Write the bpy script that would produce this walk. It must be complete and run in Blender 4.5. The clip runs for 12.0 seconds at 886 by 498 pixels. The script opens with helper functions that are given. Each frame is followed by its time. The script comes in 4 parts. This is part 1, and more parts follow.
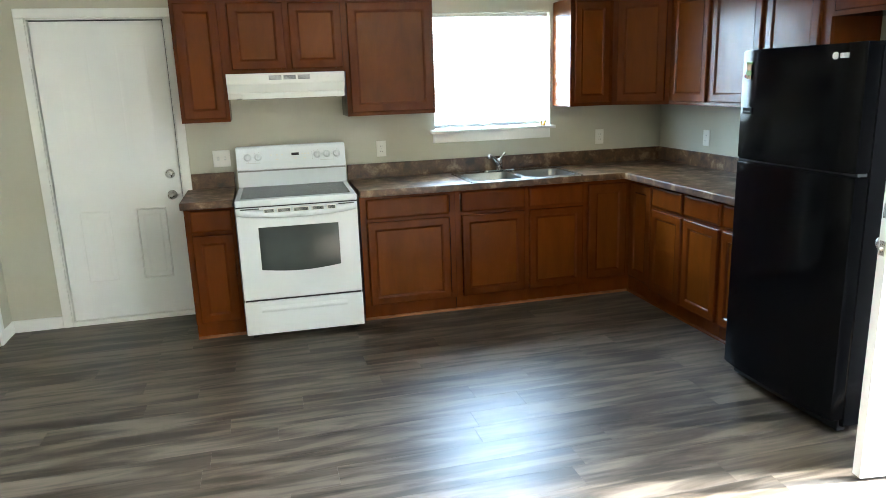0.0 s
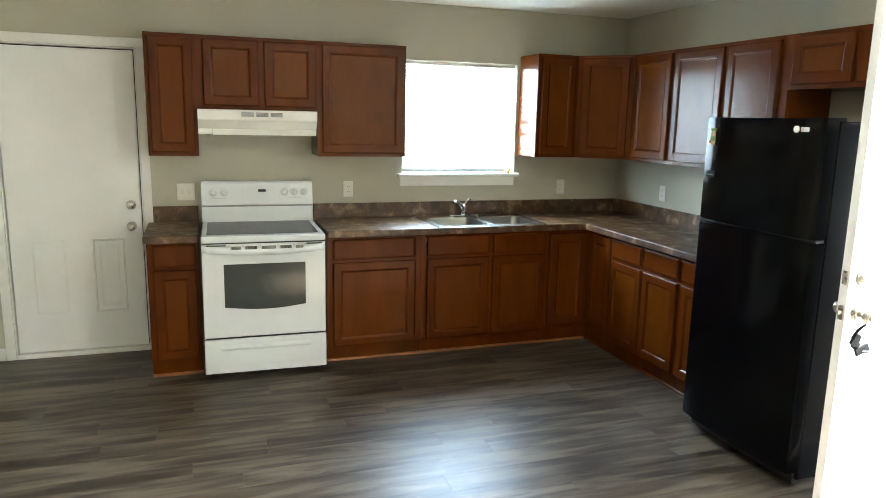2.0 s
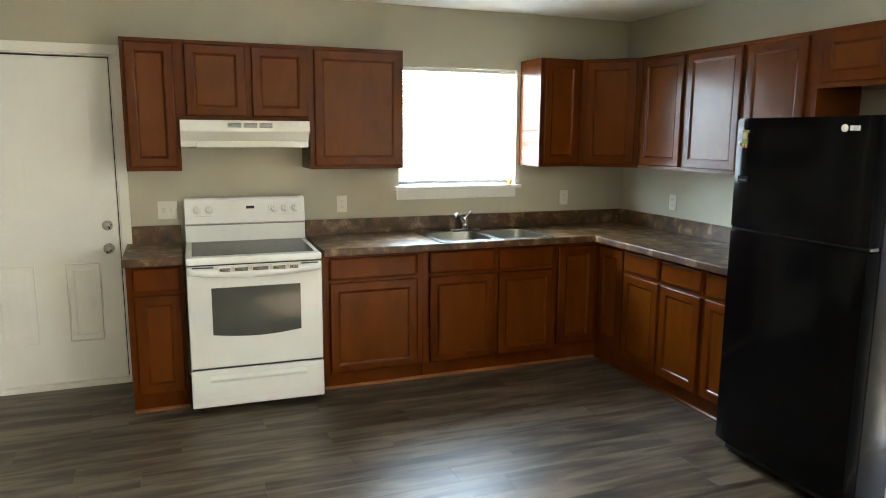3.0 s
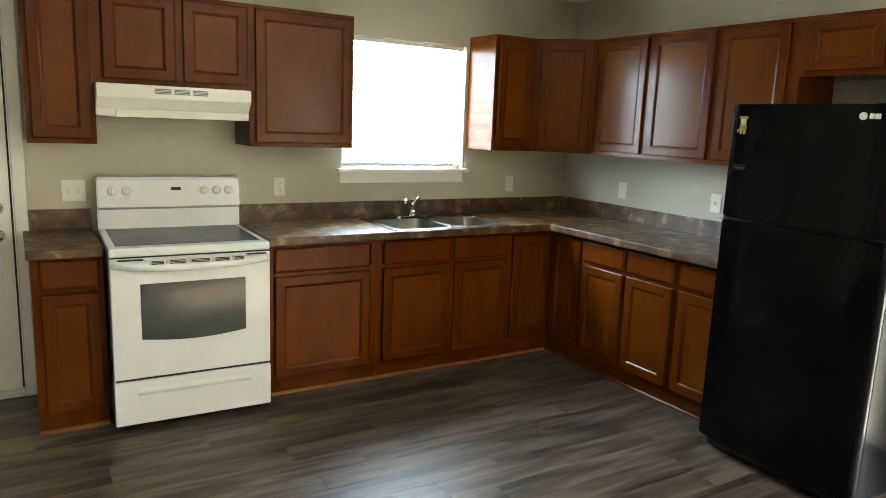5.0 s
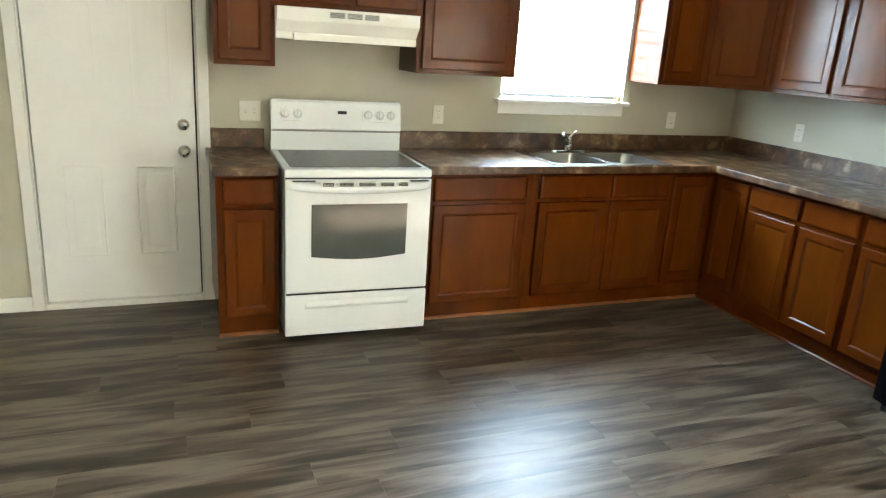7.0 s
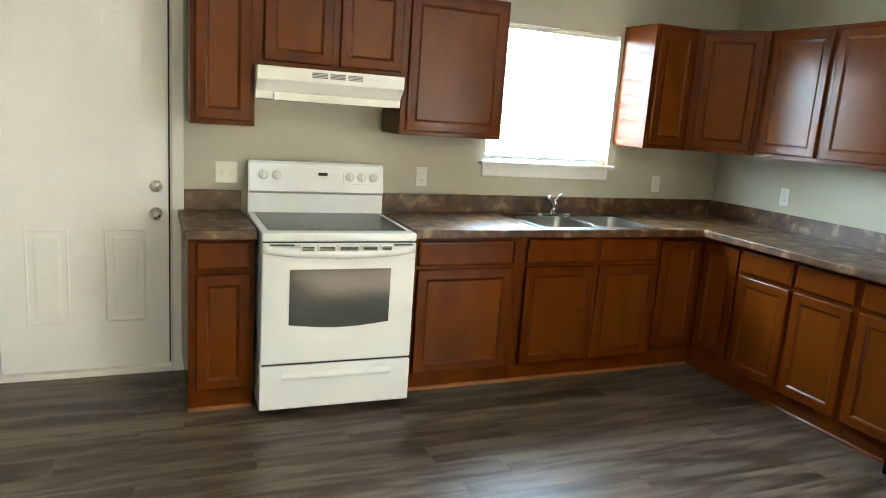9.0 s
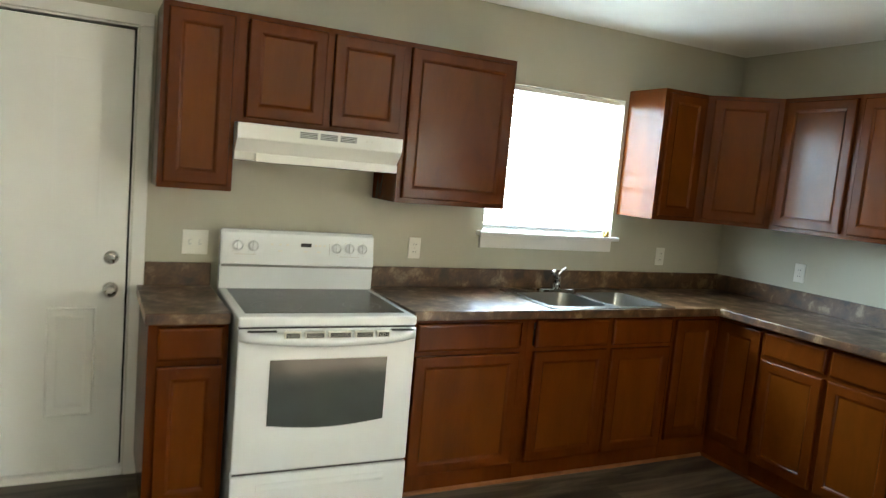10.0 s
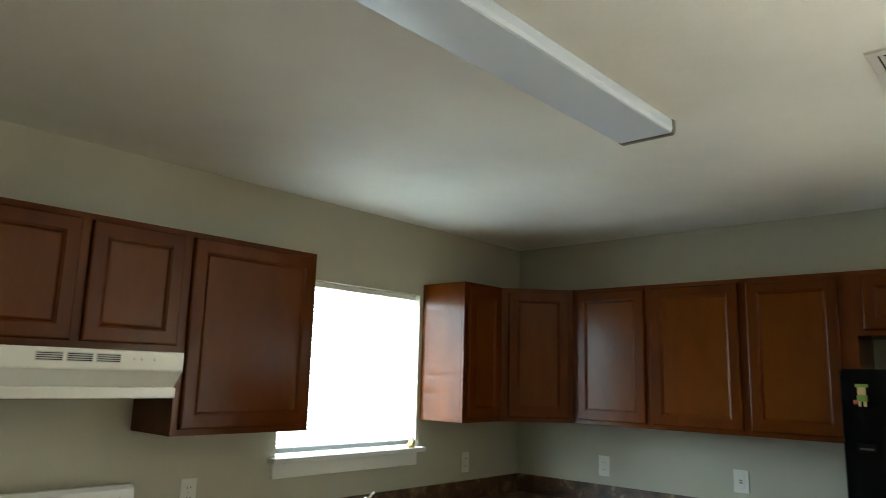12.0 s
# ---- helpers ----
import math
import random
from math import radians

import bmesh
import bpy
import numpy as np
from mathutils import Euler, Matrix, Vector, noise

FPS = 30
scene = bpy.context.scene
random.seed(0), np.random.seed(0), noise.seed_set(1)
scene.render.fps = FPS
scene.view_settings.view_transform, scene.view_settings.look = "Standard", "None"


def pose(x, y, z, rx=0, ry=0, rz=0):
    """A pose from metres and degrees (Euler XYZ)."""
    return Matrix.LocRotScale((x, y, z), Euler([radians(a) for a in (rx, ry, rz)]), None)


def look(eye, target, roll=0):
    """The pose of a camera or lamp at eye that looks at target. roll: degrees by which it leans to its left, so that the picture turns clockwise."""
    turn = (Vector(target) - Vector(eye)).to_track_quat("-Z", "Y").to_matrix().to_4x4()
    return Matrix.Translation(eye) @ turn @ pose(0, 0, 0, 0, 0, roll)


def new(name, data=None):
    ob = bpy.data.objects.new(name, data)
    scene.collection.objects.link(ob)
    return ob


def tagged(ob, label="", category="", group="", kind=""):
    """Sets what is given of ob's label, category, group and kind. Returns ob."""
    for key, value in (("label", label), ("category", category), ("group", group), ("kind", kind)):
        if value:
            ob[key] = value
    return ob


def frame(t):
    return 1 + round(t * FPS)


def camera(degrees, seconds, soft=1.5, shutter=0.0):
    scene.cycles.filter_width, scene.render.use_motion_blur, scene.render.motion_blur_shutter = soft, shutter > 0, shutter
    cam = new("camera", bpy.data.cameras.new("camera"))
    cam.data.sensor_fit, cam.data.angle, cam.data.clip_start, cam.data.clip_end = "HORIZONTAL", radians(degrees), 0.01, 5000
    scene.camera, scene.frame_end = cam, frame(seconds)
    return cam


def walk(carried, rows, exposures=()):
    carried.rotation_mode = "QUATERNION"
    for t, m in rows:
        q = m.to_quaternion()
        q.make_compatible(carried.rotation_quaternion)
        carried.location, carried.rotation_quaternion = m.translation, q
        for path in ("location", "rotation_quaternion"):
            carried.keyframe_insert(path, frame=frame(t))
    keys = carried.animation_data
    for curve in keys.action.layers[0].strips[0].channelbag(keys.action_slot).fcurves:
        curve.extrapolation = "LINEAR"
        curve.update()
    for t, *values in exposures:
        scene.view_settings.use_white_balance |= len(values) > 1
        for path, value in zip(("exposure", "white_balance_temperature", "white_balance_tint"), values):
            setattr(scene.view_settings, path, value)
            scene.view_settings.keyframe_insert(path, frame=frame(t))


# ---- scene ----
cam = camera(64.6, 12.0, soft=0.8, shutter=0.35)
PATH = [
    (0, (0.194, -5.183, 1.595), (0.67, -3.297, 1.129), -1.9),
    (0.5, (0.106, -5.185, 1.639), (0.608, -3.311, 1.152), -2.9),
    (1, (0.071, -5.188, 1.689), (0.659, -3.323, 1.272), -0.5),
    (1.5, (0.05, -5.188, 1.678), (0.673, -3.323, 1.312), 0.9),
    (2, (0.022, -5.159, 1.659), (0.667, -3.302, 1.291), 1.3),
    (2.5, (0.004, -5.035, 1.631), (0.648, -3.184, 1.23), 1.3),
    (3, (-0.033, -4.808, 1.611), (0.674, -2.966, 1.286), 0.4),
    (3.2, (-0.089, -4.732, 1.585), (0.636, -2.893, 1.282), 0.8),
    (4.8, (-0.310, -4.256, 1.555), (0.703, -2.569, 1.198), 2.1),
    (5, (-0.344, -4.246, 1.556), (0.687, -2.57, 1.2), 2.3),
    (5.5, (-0.397, -4.214, 1.558), (0.651, -2.554, 1.175), 2.7),
    (6, (-0.432, -4.189, 1.559), (0.611, -2.534, 1.143), 3.2),
    (6.5, (-0.505, -4.162, 1.555), (0.382, -2.436, 1.07), 3.5),
    (7, (-0.507, -4.137, 1.556), (0.205, -2.355, 0.99), 3.7),
    (7.2, (-0.539, -4.106, 1.587), (0.151, -2.327, 0.988), 4.0),
    (8.8, (-0.534, -4.033, 1.564), (0.223, -2.230, 1.146), 4.3),
    (9, (-0.497, -3.965, 1.529), (0.287, -2.167, 1.14), 4.1),
    (9.5, (-0.459, -3.734, 1.52), (0.333, -1.923, 1.213), 4.1),
    (10, (-0.514, -3.466, 1.545), (0.38, -1.69, 1.328), 5.1),
    (10.5, (-0.436, -3.156, 1.604), (0.651, -1.479, 1.517), 2.5),
    (11, (-0.409, -2.961, 1.679), (0.793, -1.369, 1.812), 1.0),
    (11.5, (-0.452, -2.848, 1.697), (0.885, -1.392, 2.004), 1.8),
    (12, (-0.503, -2.799, 1.623), (0.954, -1.477, 1.98), 1.6),
]
EXPOSURES = [(0, 5.65, 5900, 9), (1.5, 5.55, 6250, 9), (3, 5.4, 6900, 12), (5, 5.42, 7100, 11), (7, 5.85, 6650, 10), (9.5, 5.75, 6700, 10), (10, 5.4, 6650, 9), (10.5, 5.05, 6800, 7), (11, 4.68, 6900, 6), (12, 4.42, 6800, 6)]
walk(cam, [(t, look(eye, target, roll)) for t, eye, target, roll in PATH], EXPOSURES)

# ---- light and exposure ----
world = bpy.data.worlds.new("sky")
scene.world = world
world.use_nodes = True
wn = world.node_tree
sky = wn.nodes.new("ShaderNodeTexSky")
sky.sky_type = "NISHITA"
sky.sun_disc = False
sky.sun_elevation, sky.sun_rotation = radians(36), radians(98.5)
wn.links.new(sky.outputs["Color"], wn.nodes["Background"].inputs["Color"])
wn.nodes["Background"].inputs["Strength"].default_value = 0.14
sun_data = bpy.data.lights.new("sun", "SUN")
sun_data.energy, sun_data.angle, sun_data.color = 5.0, radians(4), (1.0, 0.985, 0.965)
sun = new("sun", sun_data)
sun.matrix_world = look((20.0, -3.0, 14.7), (0, 0, 0))


def daylight(name, m, wide, high, watts, colour):
    data = bpy.data.lights.new(name, "AREA")
    data.shape, data.size, data.size_y = "RECTANGLE", wide, high
    data.energy, data.color = watts, colour
    ob = new(name, data)
    ob.matrix_world = m
    return ob


daylight("window_daylight", look((1.933, 0.105, 1.675), (1.933, -1.0, 1.675)), 0.90, 0.79, 3.2, (0.60, 0.81, 1.0))
porch = daylight("doorway_daylight", look((3.98, -3.72, 1.45), (1.6, -3.60, 0.2)), 1.1, 1.90, 11, (0.68, 0.85, 1.0))
porch.data.spread = radians(135)
# Fill light through the added, unseen window behind the camera.
daylight("added_window_daylight", look((3.85, -6.05, 1.75), (1.4, -5.2, 0.9)), 1.5, 1.3, 0.9, (0.95, 0.98, 1.0))


# ---- materials ----
def material(name, rough=0.5, metal=0.0, coat=0.0):
    m = bpy.data.materials.new(name)
    m.use_nodes = True
    b = m.node_tree.nodes["Principled BSDF"]
    b.inputs["Roughness"].default_value = rough
    b.inputs["Metallic"].default_value = metal
    b.inputs["Coat Weight"].default_value = coat
    b.inputs["Coat Roughness"].default_value = 0.12
    return m, m.node_tree, b


def coords(nt, scale, spread=0.0):
    """Object coordinates stretched by scale, shifted for each object by its random number."""
    tc = nt.nodes.new("ShaderNodeTexCoord")
    mp = nt.nodes.new("ShaderNodeMapping")
    mp.inputs["Scale"].default_value = scale
    nt.links.new(tc.outputs["Object"], mp.inputs["Vector"])
    if spread:
        oi = nt.nodes.new("ShaderNodeObjectInfo")
        mul = nt.nodes.new("ShaderNodeMath")
        mul.operation = "MULTIPLY"
        mul.inputs[1].default_value = spread
        nt.links.new(oi.outputs["Random"], mul.inputs[0])
        nt.links.new(mul.outputs[0], mp.inputs["Location"])
    return mp.outputs["Vector"]


def noise_tex(nt, vec, scale, detail=4.0, rough=0.55, warp=0.0):
    n = nt.nodes.new("ShaderNodeTexNoise")
    n.inputs["Scale"].default_value = scale
    n.inputs["Detail"].default_value = detail
    n.inputs["Roughness"].default_value = rough
    n.inputs["Distortion"].default_value = warp
    nt.links.new(vec, n.inputs["Vector"])
    return n.outputs["Fac"]


def ramp(nt, fac, stops):
    r = nt.nodes.new("ShaderNodeValToRGB")
    e = r.color_ramp.elements
    while len(e) < len(stops):
        e.new(0.5)
    for el, (p, c) in zip(e, stops):
        el.position, el.color = p, (*c, 1)
    nt.links.new(fac, r.inputs["Fac"])
    return r.outputs["Color"]


def mix(nt, fac, a, b, mode="MIX"):
    m = nt.nodes.new("ShaderNodeMix")
    m.data_type, m.blend_type = "RGBA", mode
    for sock, v in ((m.inputs["Factor"], fac), (m.inputs[6], a), (m.inputs[7], b)):
        if isinstance(v, (int, float)):
            sock.default_value = v
        elif isinstance(v, tuple):
            sock.default_value = (*v, 1)
        else:
            nt.links.new(v, sock)
    return m.outputs[2]


def bump(nt, b, height, strength, distance=0.002):
    n = nt.nodes.new("ShaderNodeBump")
    n.inputs["Strength"].default_value = strength
    n.inputs["Distance"].default_value = distance
    nt.links.new(height, n.inputs["Height"])
    nt.links.new(n.outputs["Normal"], b.inputs["Normal"])


def rough_from(nt, b, fac, lo, hi):
    mr = nt.nodes.new("ShaderNodeMapRange")
    mr.inputs["To Min"].default_value, mr.inputs["To Max"].default_value = lo, hi
    nt.links.new(fac, mr.inputs["Value"])
    nt.links.new(mr.outputs["Result"], b.inputs["Roughness"])


def painted(name, colour, rough, relief=0.15, scale=60.0, vary=0.05, coat=0.0, dist=0.002):
    """Paint or enamel: a base colour with faint stains, a roller or orange-peel relief and uneven gloss."""
    m, nt, b = material(name, rough, coat=coat)
    v = coords(nt, (1, 1, 1))
    big = noise_tex(nt, v, 1.7, 3.0)
    fine = noise_tex(nt, v, scale, 3.0)
    dark = tuple(c * (1 - vary * 1.6) for c in colour)
    light = tuple(min(1.0, c * (1 + vary)) for c in colour)
    nt.links.new(ramp(nt, big, [(0.3, dark), (0.7, light)]), b.inputs["Base Color"])
    rough_from(nt, b, big, max(0.02, rough - 0.06), rough + 0.06)
    bump(nt, b, fine, relief, dist)
    return m


def wood(name, dark, mid, light, rough=0.3, coat=0.3):
    m, nt, b = material(name, rough, coat=coat)
    v = coords(nt, (3.5, 3.5, 1.1), 7.0)
    wide = noise_tex(nt, v, 1.6, 5.0, 0.6, 0.6)
    v2 = coords(nt, (60, 60, 2.2), 11.0)
    grain = noise_tex(nt, v2, 4.0, 4.0, 0.65)
    col = ramp(nt, wide, [(0.25, dark), (0.52, mid), (0.8, light)])
    col = mix(nt, 0.09, col, ramp(nt, grain, [(0.3, (0.45, 0.42, 0.4)), (0.65, (1, 1, 1))]), "MULTIPLY")
    oi = nt.nodes.new("ShaderNodeObjectInfo")
    col = mix(nt, 0.3, col, ramp(nt, oi.outputs["Random"], [(0.0, (0.7, 0.68, 0.66)), (1.0, (1, 1, 1))]), "MULTIPLY")
    nt.links.new(col, b.inputs["Base Color"])
    rough_from(nt, b, grain, rough - 0.05, rough + 0.1)
    bump(nt, b, grain, 0.03, 0.0006)
    return m


def metal(name, colour, rough, brushed=(1, 1, 1)):
    m, nt, b = material(name, rough, 1.0)
    b.inputs["Base Color"].default_value = (*colour, 1)
    f = noise_tex(nt, coords(nt, brushed), 90.0, 3.0)
    rough_from(nt, b, f, max(0.03, rough - 0.07), rough + 0.08)
    return m


WALL = painted("greige wall paint", (0.49, 0.468, 0.36), 0.6, 0.25, 110.0, 0.03)
CEILING = painted("textured ceiling paint", (0.88, 0.865, 0.785), 0.85, 0.4, 34.0, 0.04, dist=0.0025)
TRIM = painted("white trim paint", (0.80, 0.79, 0.74), 0.35, 0.1, 40.0, 0.03)
DOOR = painted("white door paint", (0.84, 0.84, 0.80), 0.4, 0.12, 80.0, 0.03)
ENAMEL = painted("white appliance enamel", (0.80, 0.835, 0.835), 0.22, 0.03, 30.0, 0.02, 0.4)
HOODPAINT = painted("almond hood enamel", (0.82, 0.815, 0.745), 0.3, 0.05, 40.0, 0.03, 0.2)
PLASTIC = painted("ivory plastic", (0.78, 0.76, 0.68), 0.35, 0.03, 50.0, 0.02)
# Plain grey parts, and the shade on the blind rail and stove seam.
GREY = painted("grey plastic and shade", (0.30, 0.30, 0.28), 0.5, 0.05, 50.0, 0.05)
DARK = painted("dark void", (0.012, 0.012, 0.012), 0.6, 0.05, 50.0, 0.1)
BLACKDOOR = painted("black textured fridge enamel", (0.0025, 0.0025, 0.003), 0.11, 0.10, 260.0, 0.1, 0.0, 0.0006)
BLACKDOOR.node_tree.nodes["Principled BSDF"].inputs["Specular IOR Level"].default_value = 0.115
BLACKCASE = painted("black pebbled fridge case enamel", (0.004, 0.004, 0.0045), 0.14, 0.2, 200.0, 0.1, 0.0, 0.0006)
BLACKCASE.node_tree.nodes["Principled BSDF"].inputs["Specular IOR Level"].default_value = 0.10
BLACKPLASTIC = painted("black plastic", (0.012, 0.012, 0.013), 0.35, 0.08, 90.0, 0.1)
KEYBLACK = painted("matt black rubber", (0.002, 0.002, 0.0022), 0.7, 0.05, 90.0, 0.1)
KEYBLACK.node_tree.nodes["Principled BSDF"].inputs["Specular IOR Level"].default_value = 0.15
# Dark colour for the unseen far wall, to hold back bounced light.
BOUNCEDARK = painted("dark paint against bounce light", (0.16, 0.12, 0.08), 0.6, 0.2, 30.0, 0.1)
COOKTOP = painted("dark glass cooktop", (0.048, 0.05, 0.048), 0.26, 0.02, 200.0, 0.2)
OVENGLASS = painted("smoked oven glass", (0.062, 0.076, 0.072), 0.10, 0.01, 60.0, 0.15, 0.6)
WOOD = wood("cherry stained maple", (0.086, 0.0187, 0.0017), (0.114, 0.0256, 0.0025), (0.140, 0.0330, 0.0038), 0.2, 0.0)
PANELWOOD = wood("cherry stained maple veneer", (0.100, 0.0248, 0.0021), (0.134, 0.0342, 0.0030), (0.162, 0.0440, 0.0047), 0.2, 0.0)
for stained in (WOOD, PANELWOOD):
    stained.node_tree.nodes["Principled BSDF"].inputs["Specular IOR Level"].default_value = 0.19
SHOE = wood("raw orange shoe moulding", (0.14, 0.040, 0.008), (0.26, 0.090, 0.020), (0.40, 0.16, 0.045), 0.5, 0.0)
STEEL = metal("brushed stainless steel", (0.46, 0.46, 0.44), 0.24, (1, 25, 25))
# Steel darkened to carry the shade inside the deep bowls.
SHADEDSTEEL = metal("shaded sink bowl steel", (0.27, 0.27, 0.25), 0.3, (25, 25, 1))
CHROME = metal("chrome", (0.62, 0.62, 0.62), 0.09)
NICKEL = metal("satin nickel", (0.58, 0.55, 0.50), 0.28)
BRASS = metal("dull brass", (0.62, 0.42, 0.14), 0.35)
LENS = painted("frosted acrylic lens", (0.76, 0.84, 0.92), 0.2, 0.1, 160.0, 0.02)
GROUND = painted("pale unseen ground", (0.36, 0.34, 0.26), 0.95, 0.6, 14.0, 0.3)
MAGNET = painted("green print", (0.16, 0.26, 0.05), 0.5, 0.05, 50.0, 0.1)
MAGNETTAN = painted("tan print", (0.55, 0.38, 0.20), 0.5, 0.05, 50.0, 0.1)
MAGNETRED = painted("red print", (0.42, 0.06, 0.03), 0.5, 0.05, 50.0, 0.1)
SILVERPRINT = painted("silver print", (0.70, 0.70, 0.70), 0.3, 0.02, 50.0, 0.03)
RINGPRINT = painted("faint ring print", (0.075, 0.075, 0.072), 0.4, 0.02, 50.0, 0.05)
ENDCAP = painted("dull tan plastic", (0.24, 0.215, 0.16), 0.45, 0.05, 50.0, 0.08)
FAINT = painted("faint panel print", (0.60, 0.60, 0.56), 0.5, 0.02, 50.0, 0.03)
INK = painted("grey print", (0.35, 0.35, 0.34), 0.5, 0.02, 50.0, 0.05)


def laminate():
    m, nt, b = material("brown slate laminate", 0.3)
    b.inputs["Specular IOR Level"].default_value = 0.72
    v = coords(nt, (1, 1, 1))
    big = noise_tex(nt, v, 9.0, 6.0, 0.64, 0.3)
    fine = noise_tex(nt, v, 26.0, 5.0, 0.7, 0.4)
    a = ramp(nt, big, [(0.36, (0.030, 0.012, 0.004)), (0.46, (0.078, 0.033, 0.009)), (0.55, (0.122, 0.058, 0.019)), (0.66, (0.30, 0.205, 0.115))])
    c = ramp(nt, fine, [(0.35, (0.5, 0.47, 0.44)), (0.62, (1, 1, 1))])
    nt.links.new(mix(nt, 0.4, a, c, "MULTIPLY"), b.inputs["Base Color"])
    rough_from(nt, b, big, 0.62, 0.14)
    bump(nt, b, fine, 0.06, 0.001)
    return m


def vinyl():
    m, nt, b = material("grey brown vinyl plank", 0.4)
    b.inputs["Specular IOR Level"].default_value = 0.34
    v = coords(nt, (1.0, 8.0, 1), 13.0)
    wide = noise_tex(nt, v, 1.7, 4.0, 0.6, 0.5)
    v2 = coords(nt, (2.2, 60, 1), 29.0)
    grain = noise_tex(nt, v2, 1.8, 5.0, 0.65)
    col = ramp(nt, wide, [(0.37, (0.031, 0.0228, 0.0146)), (0.48, (0.074, 0.0572, 0.0396)), (0.62, (0.150, 0.120, 0.089))])
    col = mix(nt, 0.22, col, ramp(nt, grain, [(0.3, (0.5, 0.48, 0.46)), (0.62, (1, 1, 1))]), "MULTIPLY")
    oi = nt.nodes.new("ShaderNodeObjectInfo")
    col = mix(nt, 0.6, col, ramp(nt, oi.outputs["Random"], [(0.0, (0.62, 0.60, 0.58)), (0.5, (0.85, 0.83, 0.8)), (1.0, (1.0, 1.0, 1.0))]), "MULTIPLY")
    nt.links.new(col, b.inputs["Base Color"])
    rough_from(nt, b, grain, 0.30, 0.46)
    bump(nt, b, grain, 0.2, 0.001)
    return m


def glass():
    m, nt, b = material("clear window glass", 0.0)
    b.inputs["Transmission Weight"].default_value = 1.0
    b.inputs["IOR"].default_value = 1.45
    return m


def slat_plastic():
    m, nt, b = material("white blind slat", 0.45)
    b.inputs["Base Color"].default_value = (0.85, 0.85, 0.83, 1)
    tr = nt.nodes.new("ShaderNodeBsdfTranslucent")
    tr.inputs["Color"].default_value = (0.8, 0.8, 0.78, 1)
    ms = nt.nodes.new("ShaderNodeMixShader")
    ms.inputs[0].default_value = 0.45
    out = nt.nodes["Material Output"]
    nt.links.new(b.outputs[0], ms.inputs[1])
    nt.links.new(tr.outputs[0], ms.inputs[2])
    nt.links.new(ms.outputs[0], out.inputs["Surface"])
    return m


LAMINATE, VINYL, GLASS, SLAT = laminate(), vinyl(), glass(), slat_plastic()


# ---- shapes ----
def box(bm, x0, x1, y0, y1, z0, z1, b=0.0, seg=2, m=None):
    """A box between two corners, with its edges rounded by b."""
    made = bmesh.ops.create_cube(bm, size=1.0)
    verts = made["verts"]
    for v in verts:
        v.co = Vector(((x0 + x1) / 2 + v.co.x * (x1 - x0), (y0 + y1) / 2 + v.co.y * (y1 - y0), (z0 + z1) / 2 + v.co.z * (z1 - z0)))
    if b:
        edges = list({e for v in verts for e in v.link_edges})
        res = bmesh.ops.bevel(bm, geom=edges, offset=b, segments=seg, profile=0.5, affect="EDGES")
        verts = list({v for f in res["faces"] for v in f.verts} | {v for v in verts if v.is_valid})
    if m is not None:
        bmesh.ops.transform(bm, matrix=m, verts=verts)
    return bm


def rod(bm, a, c, r0, r1=None, n=16):
    """A round bar from a to c, tapering from r0 to r1."""
    a, c = Vector(a), Vector(c)
    way = c - a
    m = Matrix.Translation((a + c) / 2) @ way.to_track_quat("Z", "Y").to_matrix().to_4x4()
    bmesh.ops.create_cone(bm, cap_ends=True, segments=n, radius1=r0, radius2=r0 if r1 is None else r1, depth=way.length, matrix=m)
    return bm


def ball(bm, c, r, squash=(1, 1, 1), n=16):
    bmesh.ops.create_uvsphere(bm, u_segments=n, v_segments=n // 2, radius=r, matrix=Matrix.Translation(c) @ Matrix.Diagonal((*squash, 1)))
    return bm


def sweep(bm, points, radii, n=12):
    """A round tube through points."""
    rings = []
    pts = [Vector(p) for p in points]
    for i, p in enumerate(pts):
        way = (pts[min(i + 1, len(pts) - 1)] - pts[max(i - 1, 0)]).normalized()
        q = way.to_track_quat("Z", "Y")
        rings.append([bm.verts.new(p + q @ Vector((radii[i] * math.cos(k * 2 * math.pi / n), radii[i] * math.sin(k * 2 * math.pi / n), 0))) for k in range(n)])
    for a, c in zip(rings, rings[1:]):
        for k in range(n):
            bm.faces.new((a[k], a[(k + 1) % n], c[(k + 1) % n], c[k]))
    bm.faces.new(rings[0][::-1])
    bm.faces.new(rings[-1])
    return bm


def prism(bm, outline, x0, x1):
    """An outline of (y, z) pairs drawn out along x."""
    a = [bm.verts.new((x0, y, z)) for y, z in outline]
    c = [bm.verts.new((x1, y, z)) for y, z in outline]
    n = len(outline)
    bm.faces.new(a), bm.faces.new(c[::-1])
    for k in range(n):
        bm.faces.new((a[k], c[k], c[(k + 1) % n], a[(k + 1) % n]))
    bmesh.ops.recalc_face_normals(bm, faces=bm.faces)
    return bm


def slab_of(bm, outline, z0, z1):
    """An outline of (x, y) pairs drawn up from z0 to z1."""
    a = [bm.verts.new((x, y, z0)) for x, y in outline]
    c = [bm.verts.new((x, y, z1)) for x, y in outline]
    n = len(outline)
    bm.faces.new(a), bm.faces.new(c[::-1])
    for k in range(n):
        bm.faces.new((a[k], c[k], c[(k + 1) % n], a[(k + 1) % n]))
    bmesh.ops.recalc_face_normals(bm, faces=bm.faces)
    return bm


